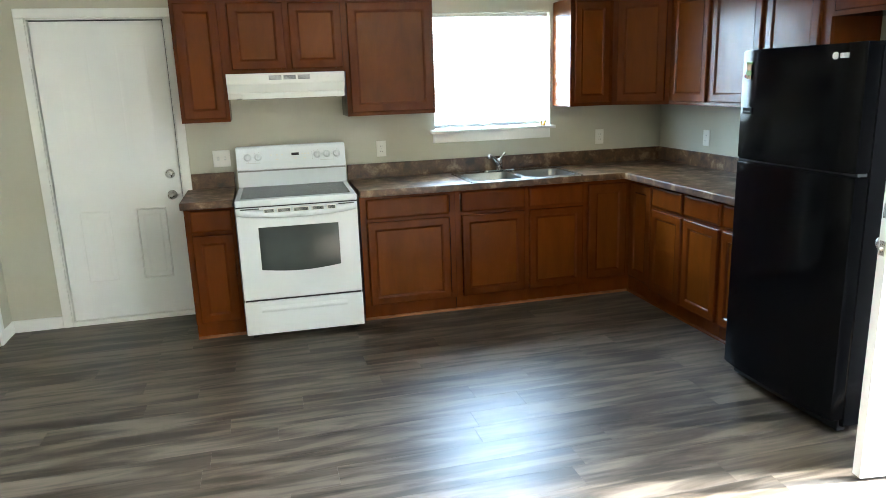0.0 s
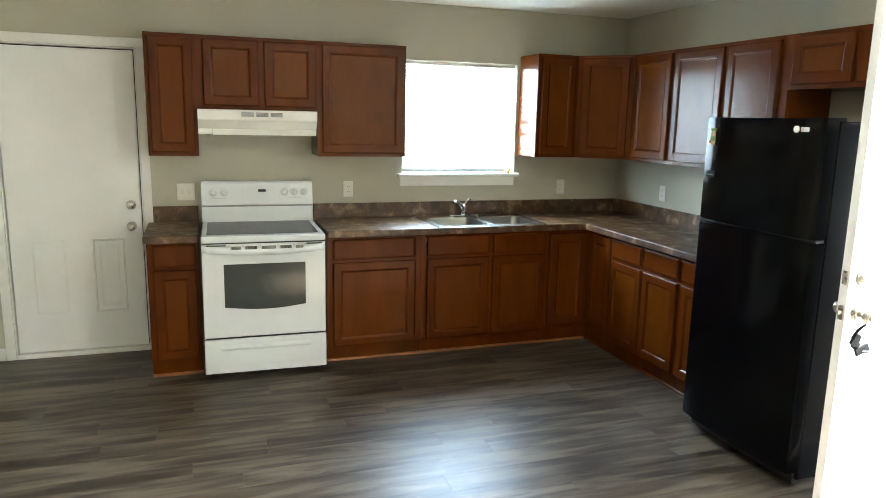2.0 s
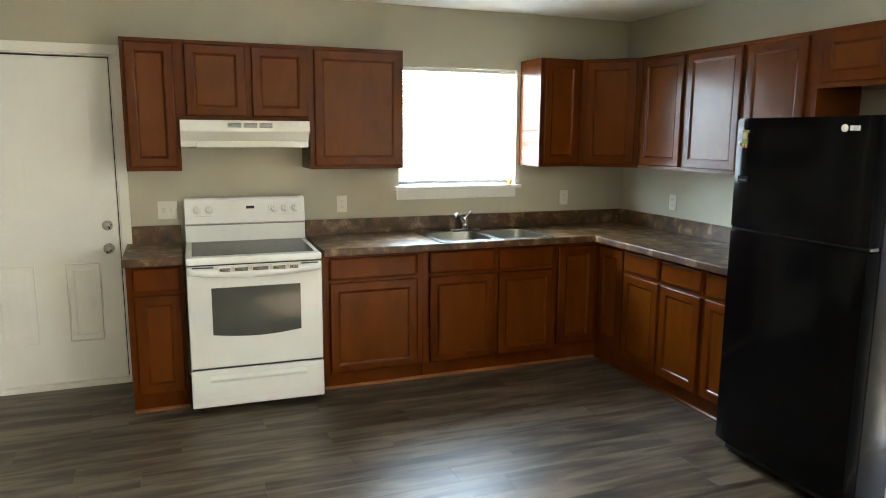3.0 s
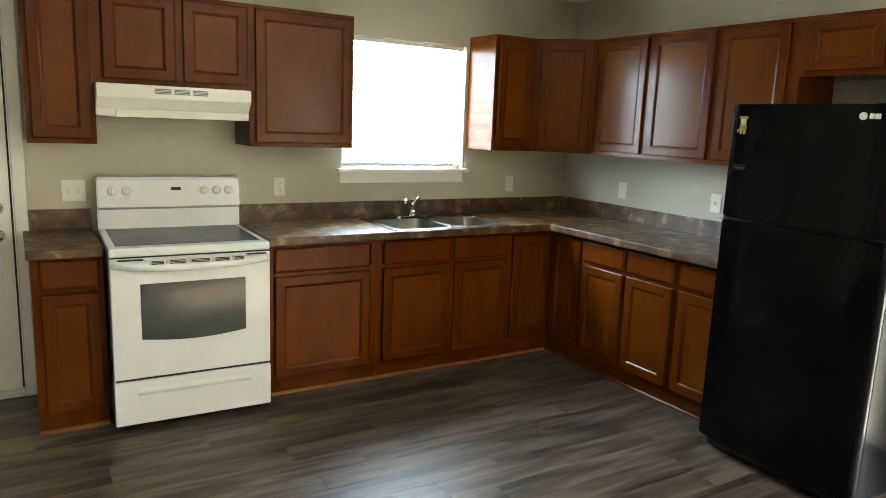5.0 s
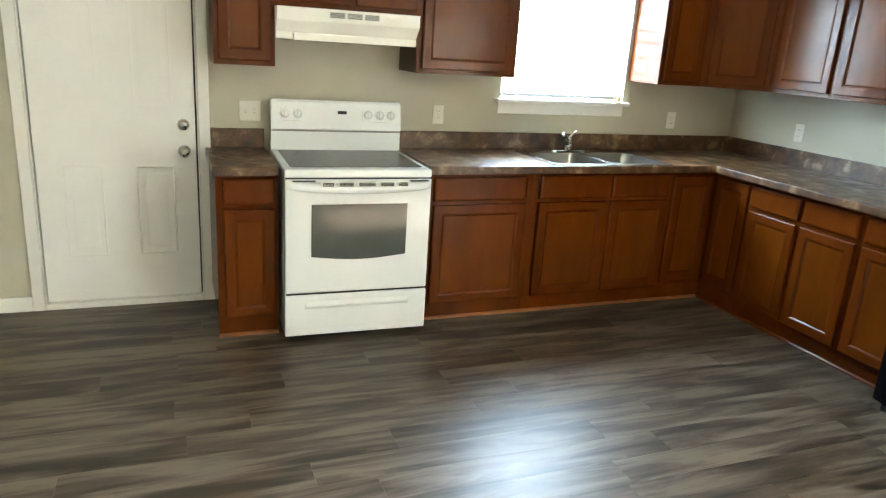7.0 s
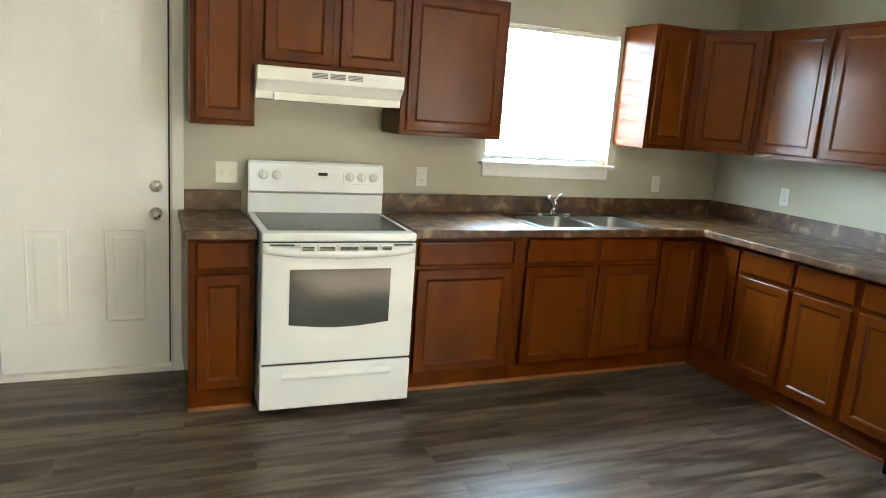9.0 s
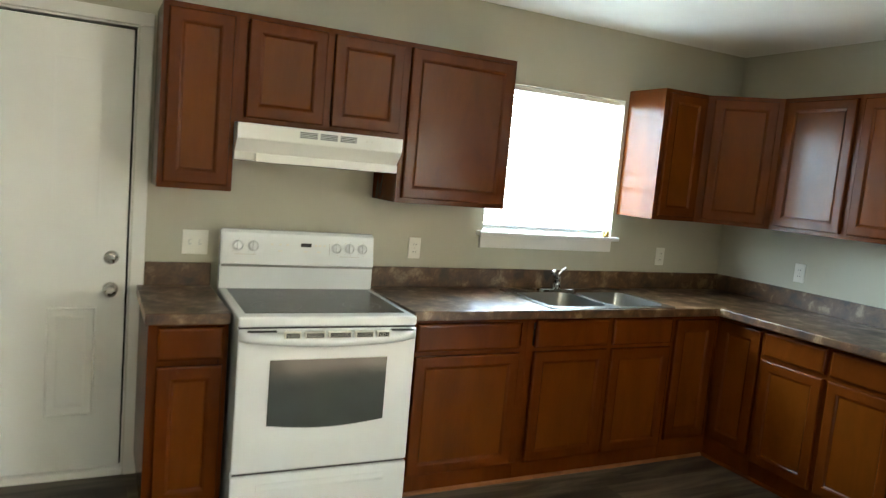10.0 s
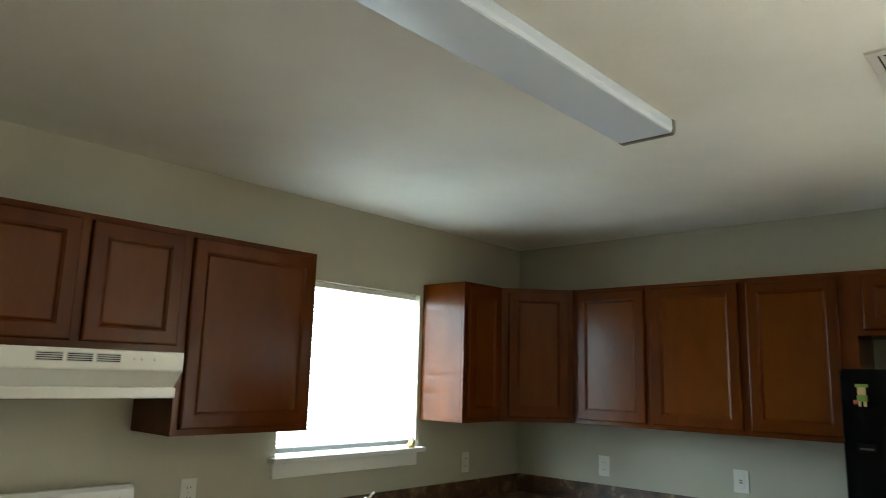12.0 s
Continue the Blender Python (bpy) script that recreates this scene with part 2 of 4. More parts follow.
def rect_loops(bm, x0, x1, z0, z1, steps, closed=True):
    """Rectangles set in by i at depth y, (i, y) step after step, skinned into a moulded frame."""
    loops = []
    for i, y in steps:
        loops.append([bm.verts.new(p) for p in ((x0 + i, y, z0 + i), (x1 - i, y, z0 + i), (x1 - i, y, z1 - i), (x0 + i, y, z1 - i))])
    pairs = list(zip(loops, loops[1:])) + ([(loops[-1], loops[0])] if closed else [])
    for a, c in pairs:
        for k in range(4):
            bm.faces.new((a[k], a[(k + 1) % 4], c[(k + 1) % 4], c[k]))
    bmesh.ops.recalc_face_normals(bm, faces=bm.faces)
    return bm


def mesh_of(name, bm, mat, smooth=False):
    me = bpy.data.meshes.new(name)
    bm.to_mesh(me)
    bm.free()
    me.materials.append(mat)
    if smooth:
        for p in me.polygons:
            p.use_smooth = True
    return me


def part(name, bm, mat, parent, label="", smooth=False):
    ob = new(name, mesh_of(name, bm, mat, smooth))
    ob.parent = parent
    return tagged(ob, label) if label else ob


def thing(name, m, label, category, group=""):
    ob = new(name)
    ob.empty_display_size = 0.1
    ob.matrix_world = m
    return tagged(ob, label, category, group)


def structure(name, bm, mat, label, category, smooth=False):
    return tagged(new(name, mesh_of(name, bm, mat, smooth)), label, category, kind="structure")


# ---- the room ----
LEFT, RIGHT, BACK, TOP = -1.57, 3.372, -7.60, 2.485
T = 0.13
DX0, DX1, DZ1 = -1.19, -0.36, 2.065          # opening of the closed back door
WX0, WX1, WZ0, WZ1 = 1.472, 2.397, 1.215, 2.078  # window opening
EY0, EY1, EZ1 = -4.20, -3.255, 2.14           # entry opening in the east wall

LY0, LY1, LZ0, LZ1 = -6.65, -5.25, 0.83, 2.01   # unseen window added in the east wall to let light in

bm = bmesh.new()
box(bm, LEFT - T, DX0, 0, T, 0, TOP)
box(bm, DX0, DX1, 0, T, DZ1, TOP)
box(bm, DX1, WX0, 0, T, 0, TOP)
box(bm, WX0, WX1, 0, T, 0, WZ0)
box(bm, WX0, WX1, 0, T, WZ1, TOP)
box(bm, WX1, RIGHT + T, 0, T, 0, TOP)
structure("wall_north", bm, WALL, "greige painted drywall kitchen wall with window and door", "wall")
bm = bmesh.new()
box(bm, RIGHT, RIGHT + T, EY1, 0, 0, TOP)
box(bm, RIGHT, RIGHT + T, EY0, EY1, EZ1, TOP)
box(bm, RIGHT, RIGHT + T, LY1, EY0, 0, TOP)
box(bm, RIGHT, RIGHT + T, LY0, LY1, 0, LZ0)
box(bm, RIGHT, RIGHT + T, LY0, LY1, LZ1, TOP)
box(bm, RIGHT, RIGHT + T, BACK, LY0, 0, TOP)
structure("wall_east", bm, WALL, "greige painted drywall wall with open entry doorway", "wall")
WIDE, TURNY = -5.6, -1.30                    # the room widens west of the kitchen corner
bm = bmesh.new()
box(bm, LEFT - T, LEFT, TURNY, 0, 0, TOP)
box(bm, WIDE, LEFT - T, TURNY, TURNY + T, 0, TOP)
structure("wall_west", bm, WALL, "greige painted drywall side wall turning a corner", "wall")
# Out of view; coloured dark so less light bounces onto the east cabinets.
structure("wall_far_west", box(bmesh.new(), WIDE - T, WIDE, BACK, TURNY + T, 0, TOP), BOUNCEDARK, "unseen far side wall darkened to cut bounce light", "wall")
structure("wall_south", box(bmesh.new(), WIDE - T, RIGHT + T, BACK - T, BACK, 0, TOP), WALL, "greige painted drywall wall", "wall")
structure("ceiling", box(bmesh.new(), WIDE - T, RIGHT + T, BACK - T, T, TOP, TOP + 0.15), CEILING, "off-white lightly textured ceiling", "ceiling")
floor = structure("floor", box(bmesh.new(), WIDE - T, RIGHT + T, BACK - T, T, -0.12, -0.004), DARK, "grey-brown wood-look vinyl plank floor", "floor")
gm = bmesh.new()
bmesh.ops.create_grid(gm, x_segments=8, y_segments=8, size=400, matrix=Matrix.Translation((0, 0, -0.16)))
# Never in view; kept pale so sunlight bounces up to the ceiling.
structure("ground", gm, GROUND, "unseen ground outside the house, pale to bounce sunlight in", "ground")
structure("baseboard", box(bmesh.new(), LEFT + 0.012, -1.252, -0.014, 0, 0, 0.085, 0.004), TRIM, "white painted baseboard under greige wall", "baseboard")
structure("baseboard", box(bmesh.new(), LEFT, LEFT + 0.012, -0.20, 0, 0, 0.085, 0.004), TRIM, "white painted baseboard under greige wall", "baseboard")
structure("baseboard", box(bmesh.new(), RIGHT - 0.012, RIGHT, -3.15, -2.95, 0, 0.085, 0.004), TRIM, "white painted baseboard under greige wall", "baseboard")
structure("trim", box(bmesh.new(), LEFT, LEFT + 0.016, -0.262, -0.20, 0, 2.11, 0.004), TRIM, "white painted door casing strip on side wall", "trim")


def casing(parent, x0, x1, z1, w, y, d=0.016):
    """Two legs and a head of flat door casing, butted, with the wall at y."""
    part("casing_leg", box(bmesh.new(), x0 - w, x0, y - d, y, 0, z1, 0.003), TRIM, parent)
    part("casing_leg", box(bmesh.new(), x1, x1 + w, y - d, y, 0, z1, 0.003), TRIM, parent)
    part("casing_head", box(bmesh.new(), x0 - w, x1 + w, y - d - 0.002, y, z1, z1 + w, 0.003), TRIM, parent)


def raised_panel(bm, x0, x1, z0, z1, y, h=0.006, sink=0.003):
    """A moulded panel pressed into a door's face, which lies at y."""
    loops = []
    for i, dy in ((0, 0.001), (0.006, 0.001 - h), (0.016, sink), (0.03, sink), (0.05, 0.001 - h * 0.5)):
        loops.append([bm.verts.new(p) for p in ((x0 + i, y + dy, z0 + i), (x1 - i, y + dy, z0 + i), (x1 - i, y + dy, z1 - i), (x0 + i, y + dy, z1 - i))])
    for a, c in zip(loops, loops[1:]):
        for k in range(4):
            bm.faces.new((a[k], a[(k + 1) % 4], c[(k + 1) % 4], c[k]))
    bm.faces.new(loops[-1])
    bmesh.ops.recalc_face_normals(bm, faces=bm.faces)


def knob_set(parent, x, z, y, bolt_z):
    """A round knob with its rose, and a deadbolt above it, on a face at y that looks to -y."""
    bm = bmesh.new()
    rod(bm, (x, y, z), (x, y - 0.009, z), 0.033, 0.030, 24)
    rod(bm, (x, y - 0.008, z), (x, y - 0.038, z), 0.013, 0.015, 16)
    ball(bm, (x, y - 0.052, z), 0.028, (1, 0.78, 1), 20)
    part("knob", bm, NICKEL, parent, "round satin nickel knob", True)
    bm = bmesh.new()
    rod(bm, (x, y, bolt_z), (x, y - 0.012, bolt_z), 0.032, 0.026, 24)
    part("deadbolt", bm, NICKEL, parent, "round satin nickel deadbolt", True)
    part("keyhole", box(bmesh.new(), x - 0.012, x + 0.012, y - 0.022, y - 0.012, bolt_z - 0.004, bolt_z + 0.004, 0.002), NICKEL, parent)


# closed back door
door_1 = tagged(thing("door_1", pose(0, 0, 0), "closed white panelled exterior door in white casing", "door"), kind="structure")
bm = box(bmesh.new(), -1.178, -0.375, 0.016, 0.05, 0.036, 2.048, 0.002)
slab1 = part("slab", bm, DOOR, door_1)
for x0, x1, z0, z1 in ((-0.69, -0.49, 0.295, 0.80), (-1.055, -0.855, 0.295, 0.80), (-0.69, -0.49, 1.12, 1.90), (-1.055, -0.855, 1.12, 1.90)):
    bm = bmesh.new()
    raised_panel(bm, x0, x1, z0, z1, 0.0145, *((0.0045, 0.004) if z0 < 1 and x0 > -0.8 else (0.0015, 0.002) if z0 < 1 else (0.0003, 0.0013)))
    part("panel", bm, DOOR, slab1)
bm = bmesh.new()
box(bm, DX0, -1.184, -0.008, T, 0, DZ1)
box(bm, -0.366, DX1, -0.008, T, 0, DZ1)
box(bm, -1.184, -0.366, -0.008, T, 2.057, DZ1)
part("jamb", bm, TRIM, door_1)
casing(door_1, DX0 - 0.002, DX1 + 0.002, DZ1 + 0.002, 0.058, 0.0)
part("threshold", box(bmesh.new(), -1.184, -0.366, -0.016, 0.10, 0, 0.032, 0.004), TRIM, door_1, "white painted threshold")
part("backing", box(bmesh.new(), -1.19, -0.36, 0.052, 0.09, 0.03, 2.06), DARK, door_1)
for z in (0.30, 1.05, 1.80):
    bm = rod(bmesh.new(), (-1.186, -0.010, z - 0.045), (-1.186, -0.010, z + 0.045), 0.006)
    part("hinge", bm, TRIM, door_1, "painted hinge")
knob_set(door_1, -0.437, 0.882, 0.016, 1.028)

# open entry door: hinge at the east wall, swung square into the room
door_2 = tagged(thing("door_2", pose(3.305, -3.268, 0, 0, 0, 172.0), "open white exterior door with keys hanging in its lock", "door"), kind="structure")
slab2 = part("slab", box(bmesh.new(), 0.0, 0.94, 0.0, 0.045, 0.012, 2.125, 0.002), DOOR, door_2)
for x0, x1, z0, z1 in ((0.13, 0.41, 0.25, 0.85), (0.51, 0.79, 0.25, 0.85), (0.13, 0.41, 1.05, 1.92), (0.51, 0.79, 1.05, 1.92)):
    bm = bmesh.new()
    raised_panel(bm, x0, x1, z0, z1, 0.0465)
    bmesh.ops.transform(bm, matrix=Matrix.Translation((0, 0.093, 0)) @ Matrix.Diagonal((1, -1, 1, 1)), verts=bm.verts)
    bmesh.ops.reverse_faces(bm, faces=bm.faces)
    part("panel", bm, DOOR, slab2)
for s, y in ((1, 0.045), (-1, 0.0)):
    bm = bmesh.new()
    x, z = 0.880, 0.945
    rod(bm, (x, y, z), (x, y + s * 0.009, z), 0.033, 0.030, 24)
    rod(bm, (x, y + s * 0.008, z), (x, y + s * 0.038, z), 0.013, 0.015)
    ball(bm, (x, y + s * 0.052, z), 0.028, (1, 0.78, 1), 20)
    part("knob", bm, NICKEL, door_2, "round satin nickel knob", True)
    bm = rod(bmesh.new(), (x, y, 1.085), (x, y + s * 0.014, 1.085), 0.031, 0.025, 24)
    part("deadbolt", bm, NICKEL, door_2, "round satin nickel deadbolt", True)
part("viewer", rod(bmesh.new(), (0.86, 0.0449, 1.80), (0.86, 0.050, 1.80), 0.009, 0.007, 16), NICKEL, door_2, "small metal door viewer")
for z in (0.945, 1.085):
    part("strike", box(bmesh.new(), 0.9395, 0.9425, 0.010, 0.035, z - 0.028, z + 0.028), NICKEL, door_2, "satin nickel latch plate")
part("latch_bolt", rod(bmesh.new(), (0.940, 0.0225, 0.945), (0.956, 0.0225, 0.945), 0.009, 0.007), NICKEL, door_2)
keys = thing("key_ring", door_2.matrix_world @ pose(0.886, 0.108, 0.945), "bunch of keys with black tag hanging from door knob", "keys")
part("key", box(bmesh.new(), -0.004, 0.004, -0.022, 0.012, -0.012, 0.012, 0.001), NICKEL, keys)
bm = bmesh.new()
sweep(bm, [(0.016 * math.cos(k * math.pi / 8), 0.006, -0.024 + 0.016 * math.sin(k * math.pi / 8)) for k in range(17)], [0.0012] * 17, 6)
part("ring", bm, NICKEL, keys, "", True)
for k, (dx, tilt) in enumerate(((-0.012, 10), (0.004, -6), (0.016, -22))):
    bm = box(bmesh.new(), -0.010, 0.010, -0.0012, 0.0012, -0.028, 0.0, 0.001)
    box(bm, -0.004, 0.004, -0.0012, 0.0012, -0.062, -0.028)
    bmesh.ops.transform(bm, matrix=pose(dx, 0.006, -0.038, 0, tilt, 8 * k), verts=bm.verts)
    part("key", bm, NICKEL, keys)
bm = box(bmesh.new(), -0.022, 0.022, -0.006, 0.006, -0.05, 0.0, 0.003)
bmesh.ops.transform(bm, matrix=pose(0.020, -0.012, -0.070, 0, -28, 0), verts=bm.verts)
part("tag", bm, KEYBLACK, keys, "black plastic key tag")
part("strap", sweep(bmesh.new(), [(0.012, 0.004, -0.022), (0.030, -0.012, -0.050), (0.040, -0.024, -0.085), (0.036, -0.026, -0.118), (0.014, -0.016, -0.140), (-0.016, 0.002, -0.136)], [0.004, 0.006, 0.007, 0.007, 0.006, 0.004], 8), KEYBLACK, keys, "black lanyard strap", True)
bm = box(bmesh.new(), -0.040, 0.022, -0.005, 0.005, -0.032, 0.0, 0.003)
bmesh.ops.transform(bm, matrix=pose(0.018, -0.012, -0.120, 0, 24, 0), verts=bm.verts)
part("fob", bm, KEYBLACK, keys)
doorway = tagged(thing("doorway", pose(RIGHT, 0, 0, 0, 0, -90), "white entry door frame in greige wall", "door frame"), kind="structure")
casing(doorway, -EY1, -EY0, EZ1, 0.058, 0.0)
bm = bmesh.new()
box(bm, -EY1, -EY1 + 0.012, 0.0, T, 0, EZ1)
box(bm, -EY0 - 0.012, -EY0, 0.0, T, 0, EZ1)
box(bm, -EY1 + 0.012, -EY0 - 0.012, 0.0, T, EZ1 - 0.012, EZ1)
part("jamb", bm, TRIM, doorway)
part("threshold", box(bmesh.new(), -EY1 + 0.012, -EY0 - 0.012, 0.002, T, 0.0, 0.02, 0.004), STEEL, doorway, "metal threshold")

# Unseen window, added so that sun and fill light enter here.
added_window = tagged(thing("added_window", pose(RIGHT, 0, 0, 0, 0, -90), "unseen white-framed window added to light the room", "window"), kind="structure")
bm = rect_loops(bmesh.new(), -LY1, -LY0, LZ0, LZ1, [(0, 0.10), (0, T), (0.04, T), (0.04, 0.10)])
part("window_frame", bm, TRIM, added_window)
part("window_sill", box(bmesh.new(), -LY1 - 0.04, -LY0 + 0.04, -0.05, 0.0, LZ0 - 0.022, LZ0, 0.005), TRIM, added_window)
part("pane", box(bmesh.new(), -LY1 + 0.04, -LY0 - 0.04, 0.113, 0.117, LZ0 + 0.04, LZ1 - 0.04), GLASS, added_window, "clear glass pane").visible_shadow = False

# ---- window over the sink ----
window_1 = tagged(thing("window_1", pose(0, 0, 0), "bright window with white mini blind and white sill", "window"), kind="structure")
WINSILL = WZ0 + 0.022
bm = bmesh.new()
box(bm, 1.428, 2.425, -0.058, 0.0, WZ0 - 0.004, WINSILL - 0.001, 0.006)
part("window_sill", bm, TRIM, window_1)
part("inner_sill", box(bmesh.new(), WX0, WX1, -0.001, T, WZ0, WINSILL - 0.003), TRIM, window_1)
part("apron", box(bmesh.new(), 1.452, 2.395, -0.018, 0.0, WZ0 - 0.075, WZ0 - 0.004, 0.004), TRIM, window_1)
bm = bmesh.new()
box(bm, WX0, WX0 + 0.03, 0.108, T, WINSILL, WZ1, 0.003)
box(bm, WX1 - 0.03, WX1, 0.108, T, WINSILL, WZ1, 0.003)
box(bm, WX0 + 0.03, WX1 - 0.03, 0.108, T, WINSILL - 0.002, WINSILL + 0.03, 0.003)
box(bm, WX0 + 0.03, WX1 - 0.03, 0.108, T, WZ1 - 0.03, WZ1, 0.003)
box(bm, WX0 + 0.03, WX1 - 0.03, 0.108, T, 1.63, 1.665, 0.003)
part("window_frame", bm, TRIM, window_1)
for z0, z1 in ((WINSILL + 0.03, 1.63), (1.665, WZ1 - 0.03)):
    pane = part("pane", box(bmesh.new(), WX0 + 0.03, WX1 - 0.03, 0.117, 0.121, z0, z1), GLASS, window_1, "clear glass pane")
    pane.visible_shadow = False
blind = thing("mini_blind", pose(0, 0.045, 0), "white mini blind lowered over bright window", "blind")
part("headrail", box(bmesh.new(), WX0 + 0.006, WX1 - 0.006, -0.016, 0.016, WZ1 - 0.030, WZ1 - 0.002, 0.003), PLASTIC, blind)
# Grey instead of ivory: the rail's backlit shade is in its colour.
part("bottom_rail", box(bmesh.new(), WX0 + 0.008, WX1 - 0.008, -0.011, 0.011, WINSILL + 0.010, WINSILL + 0.032, 0.003), GREY, blind, "bottom rail coloured grey for its backlit shade")
sm = bmesh.new()
arc = [(-0.0125, -0.0012), (-0.006, 0.0008), (0, 0.0014), (0.006, 0.0008), (0.0125, -0.0012)]
prism(sm, arc + [(y, z - 0.0007) for y, z in arc[::-1]], WX0 + 0.008, WX1 - 0.008)
slat_mesh = mesh_of("slat", sm, SLAT)
z = WINSILL + 0.036
while z < WZ1 - 0.036:
    s = new("slat", slat_mesh)
    s.parent = blind
    s.matrix_basis = pose(0, 0, z, 42 + random.uniform(-2.5, 2.5), random.uniform(-0.1, 0.1), 0)
    z += 0.0205
for x in (1.60, 2.27):
    part("ladder_cord", rod(bmesh.new(), (x, -0.013, WINSILL + 0.02), (x, -0.013, WZ1 - 0.03), 0.0009, None, 6), PLASTIC, blind)
part("tilt_wand", rod(bmesh.new(), (2.352, -0.022, 1.50), (2.352, -0.018, WZ1 - 0.028), 0.0035, 0.003, 8), GLASS, blind, "clear plastic tilt wand")
tassel = thing("cord_tassel", pose(2.335, -0.038, WINSILL), "small brass-coloured cord tassel on white window sill", "tassel")
part("bell", rod(bmesh.new(), (0, 0, 0.0), (0, 0, 0.036), 0.014, 0.007), BRASS, tassel, "", True)
part("loop", sweep(bmesh.new(), [(-0.012 + 0.022 * math.cos(k * math.pi / 8), -0.008, 0.025 + 0.022 * math.sin(k * math.pi / 8)) for k in range(17)], [0.003] * 17, 8), BRASS, tassel, "", True)
part("bell", rod(bmesh.new(), (-0.024, 0.006, 0.0), (-0.020, 0.006, 0.026), 0.009, 0.005), BRASS, tassel, "", True)
part("cord", sweep(bmesh.new(), [(0, 0, 0.034), (0.004, 0.02, 0.10), (0.006, 0.06, 0.2), (0.006, 0.066, 0.8)], [0.0012] * 4, 6), PLASTIC, tassel)

# ---- cabinets ----
def panel_door(parent, x0, x1, z0, z1, y, m=None, stile=0.052):
    """A frame-and-panel cabinet door whose back lies at y: frame, moulded bead and sunk centre panel are pieces of their own."""
    f = y - 0.020
    bm = bmesh.new()
    rect_loops(bm, x0, x1, z0, z1, [(0, y), (0, f + 0.007), (0.0025, f + 0.002), (0.007, f), (stile - 0.003, f), (stile, f + 0.0015), (stile, y)])
    bead = rect_loops(bmesh.new(), x0 + stile, x1 - stile, z0 + stile, z1 - stile, [(0, f + 0.002), (0.004, f + 0.003), (0.010, f + 0.0085), (0.015, f + 0.0095), (0.015, y - 0.001), (0, y - 0.001)])
    i = stile + 0.0145
    pm = box(bmesh.new(), x0 + i, x1 - i, f + 0.0085, y - 0.001, z0 + i, z1 - i)
    if m is not None:
        for piece in (bm, bead, pm):
            bmesh.ops.transform(piece, matrix=m, verts=piece.verts)
    d = part("door", bm, WOOD, parent)
    part("bead", bead, WOOD, d)
    part("panel", pm, PANELWOOD, d)
    return d


def drawer_front(parent, x0, x1, z0, z1, y):
    bm = bmesh.new()
    rect_loops(bm, x0, x1, z0, z1, [(0, y), (0, y - 0.012), (0.003, y - 0.016), (0.009, y - 0.019), (0.014, y - 0.020)], False)
    i = 0.014
    bm.faces.new([bm.verts.new(p) for p in ((x0 + i, y - 0.020, z0 + i), (x1 - i, y - 0.020, z0 + i), (x1 - i, y - 0.020, z1 - i), (x0 + i, y - 0.020, z1 - i))])
    bmesh.ops.remove_doubles(bm, verts=bm.verts, dist=0.0001)
    bmesh.ops.recalc_face_normals(bm, faces=bm.faces)
    return part("drawer_front", bm, WOOD, parent)


def face_frame(parent, w, z0, z1, y, bars=(), left=0.03, right=0.03):
    """Stiles and rails on the front of a box, at y; bars are (x0, x1, z0, z1) between them."""
    bm = bmesh.new()
    box(bm, 0, left, y - 0.018, y, z0, z1)
    box(bm, w - right, w, y - 0.018, y, z0, z1)
    box(bm, left, w - right, y - 0.018, y, z1 - 0.035, z1)
    box(bm, left, w - right, y - 0.018, y, z0, z0 + 0.035)
    for x0, x1, a, c in bars:
        box(bm, x0, x1, y - 0.018, y, a, c)
    part("face_frame", bm, WOOD, parent)


def wall_cabinet(m, w, h, doors, label, group="wall cabinets", bars=(), d=0.297, left=0.03, right=0.03):
    """doors: (x0, x1) spans; the box hangs with its foot at the pose's height."""
    c = thing("wall_cabinet", m, label, "cabinet", group)
    part("body", box(bmesh.new(), 0, w, -d, 0, 0, h, 0.0015, 1), WOOD, c)
    face_frame(c, w, 0, h, -d, bars, left, right)
    for x0, x1 in doors:
        panel_door(c, x0, x1, 0.024, h - 0.022, -d - 0.018)
    return c


UB = 1.38
wall_cabinet(pose(-0.287, 0, UB), 0.304, 0.762, [(0.022, 0.284)], "narrow cherry-stained wall cabinet beside white door casing")
wall_cabinet(pose(0.017, 0, 1.682), 0.770, 0.460, [(0.040, 0.385), (0.420, 0.758)], "short cherry-stained two-door wall cabinet above range hood", bars=[(0.37, 0.435, 0.035, 0.425)])
wall_cabinet(pose(0.787, 0, UB), 0.615, 0.762, [(0.028, 0.598)], "wide cherry-stained single-door wall cabinet beside window")
wall_cabinet(pose(2.423, 0, UB), 0.337, 0.762, [(0.030, 0.312)], "narrow cherry-stained wall cabinet between window and corner", left=0.025, right=0.025)

# angled corner cabinet
corner = thing("corner_wall_cabinet", pose(0, 0, 0), "cherry-stained angled corner wall cabinet with one door", "cabinet", "wall cabinets")
P, Q = (2.7605, -0.315), (3.057, -0.6105)
slab_of(bm := bmesh.new(), [(2.7605, -0.0005), (RIGHT - 0.0005, -0.0005), (RIGHT - 0.0005, -0.6105), Q, P], UB, UB + 0.762)
part("body", bm, WOOD, corner)
span = math.hypot(Q[0] - P[0], Q[1] - P[1])
turn = pose(P[0], P[1], UB, 0, 0, math.degrees(math.atan2(Q[1] - P[1], Q[0] - P[0])))
panel_door(corner, 0.040, span - 0.030, 0.024, 0.740, -0.002, turn)

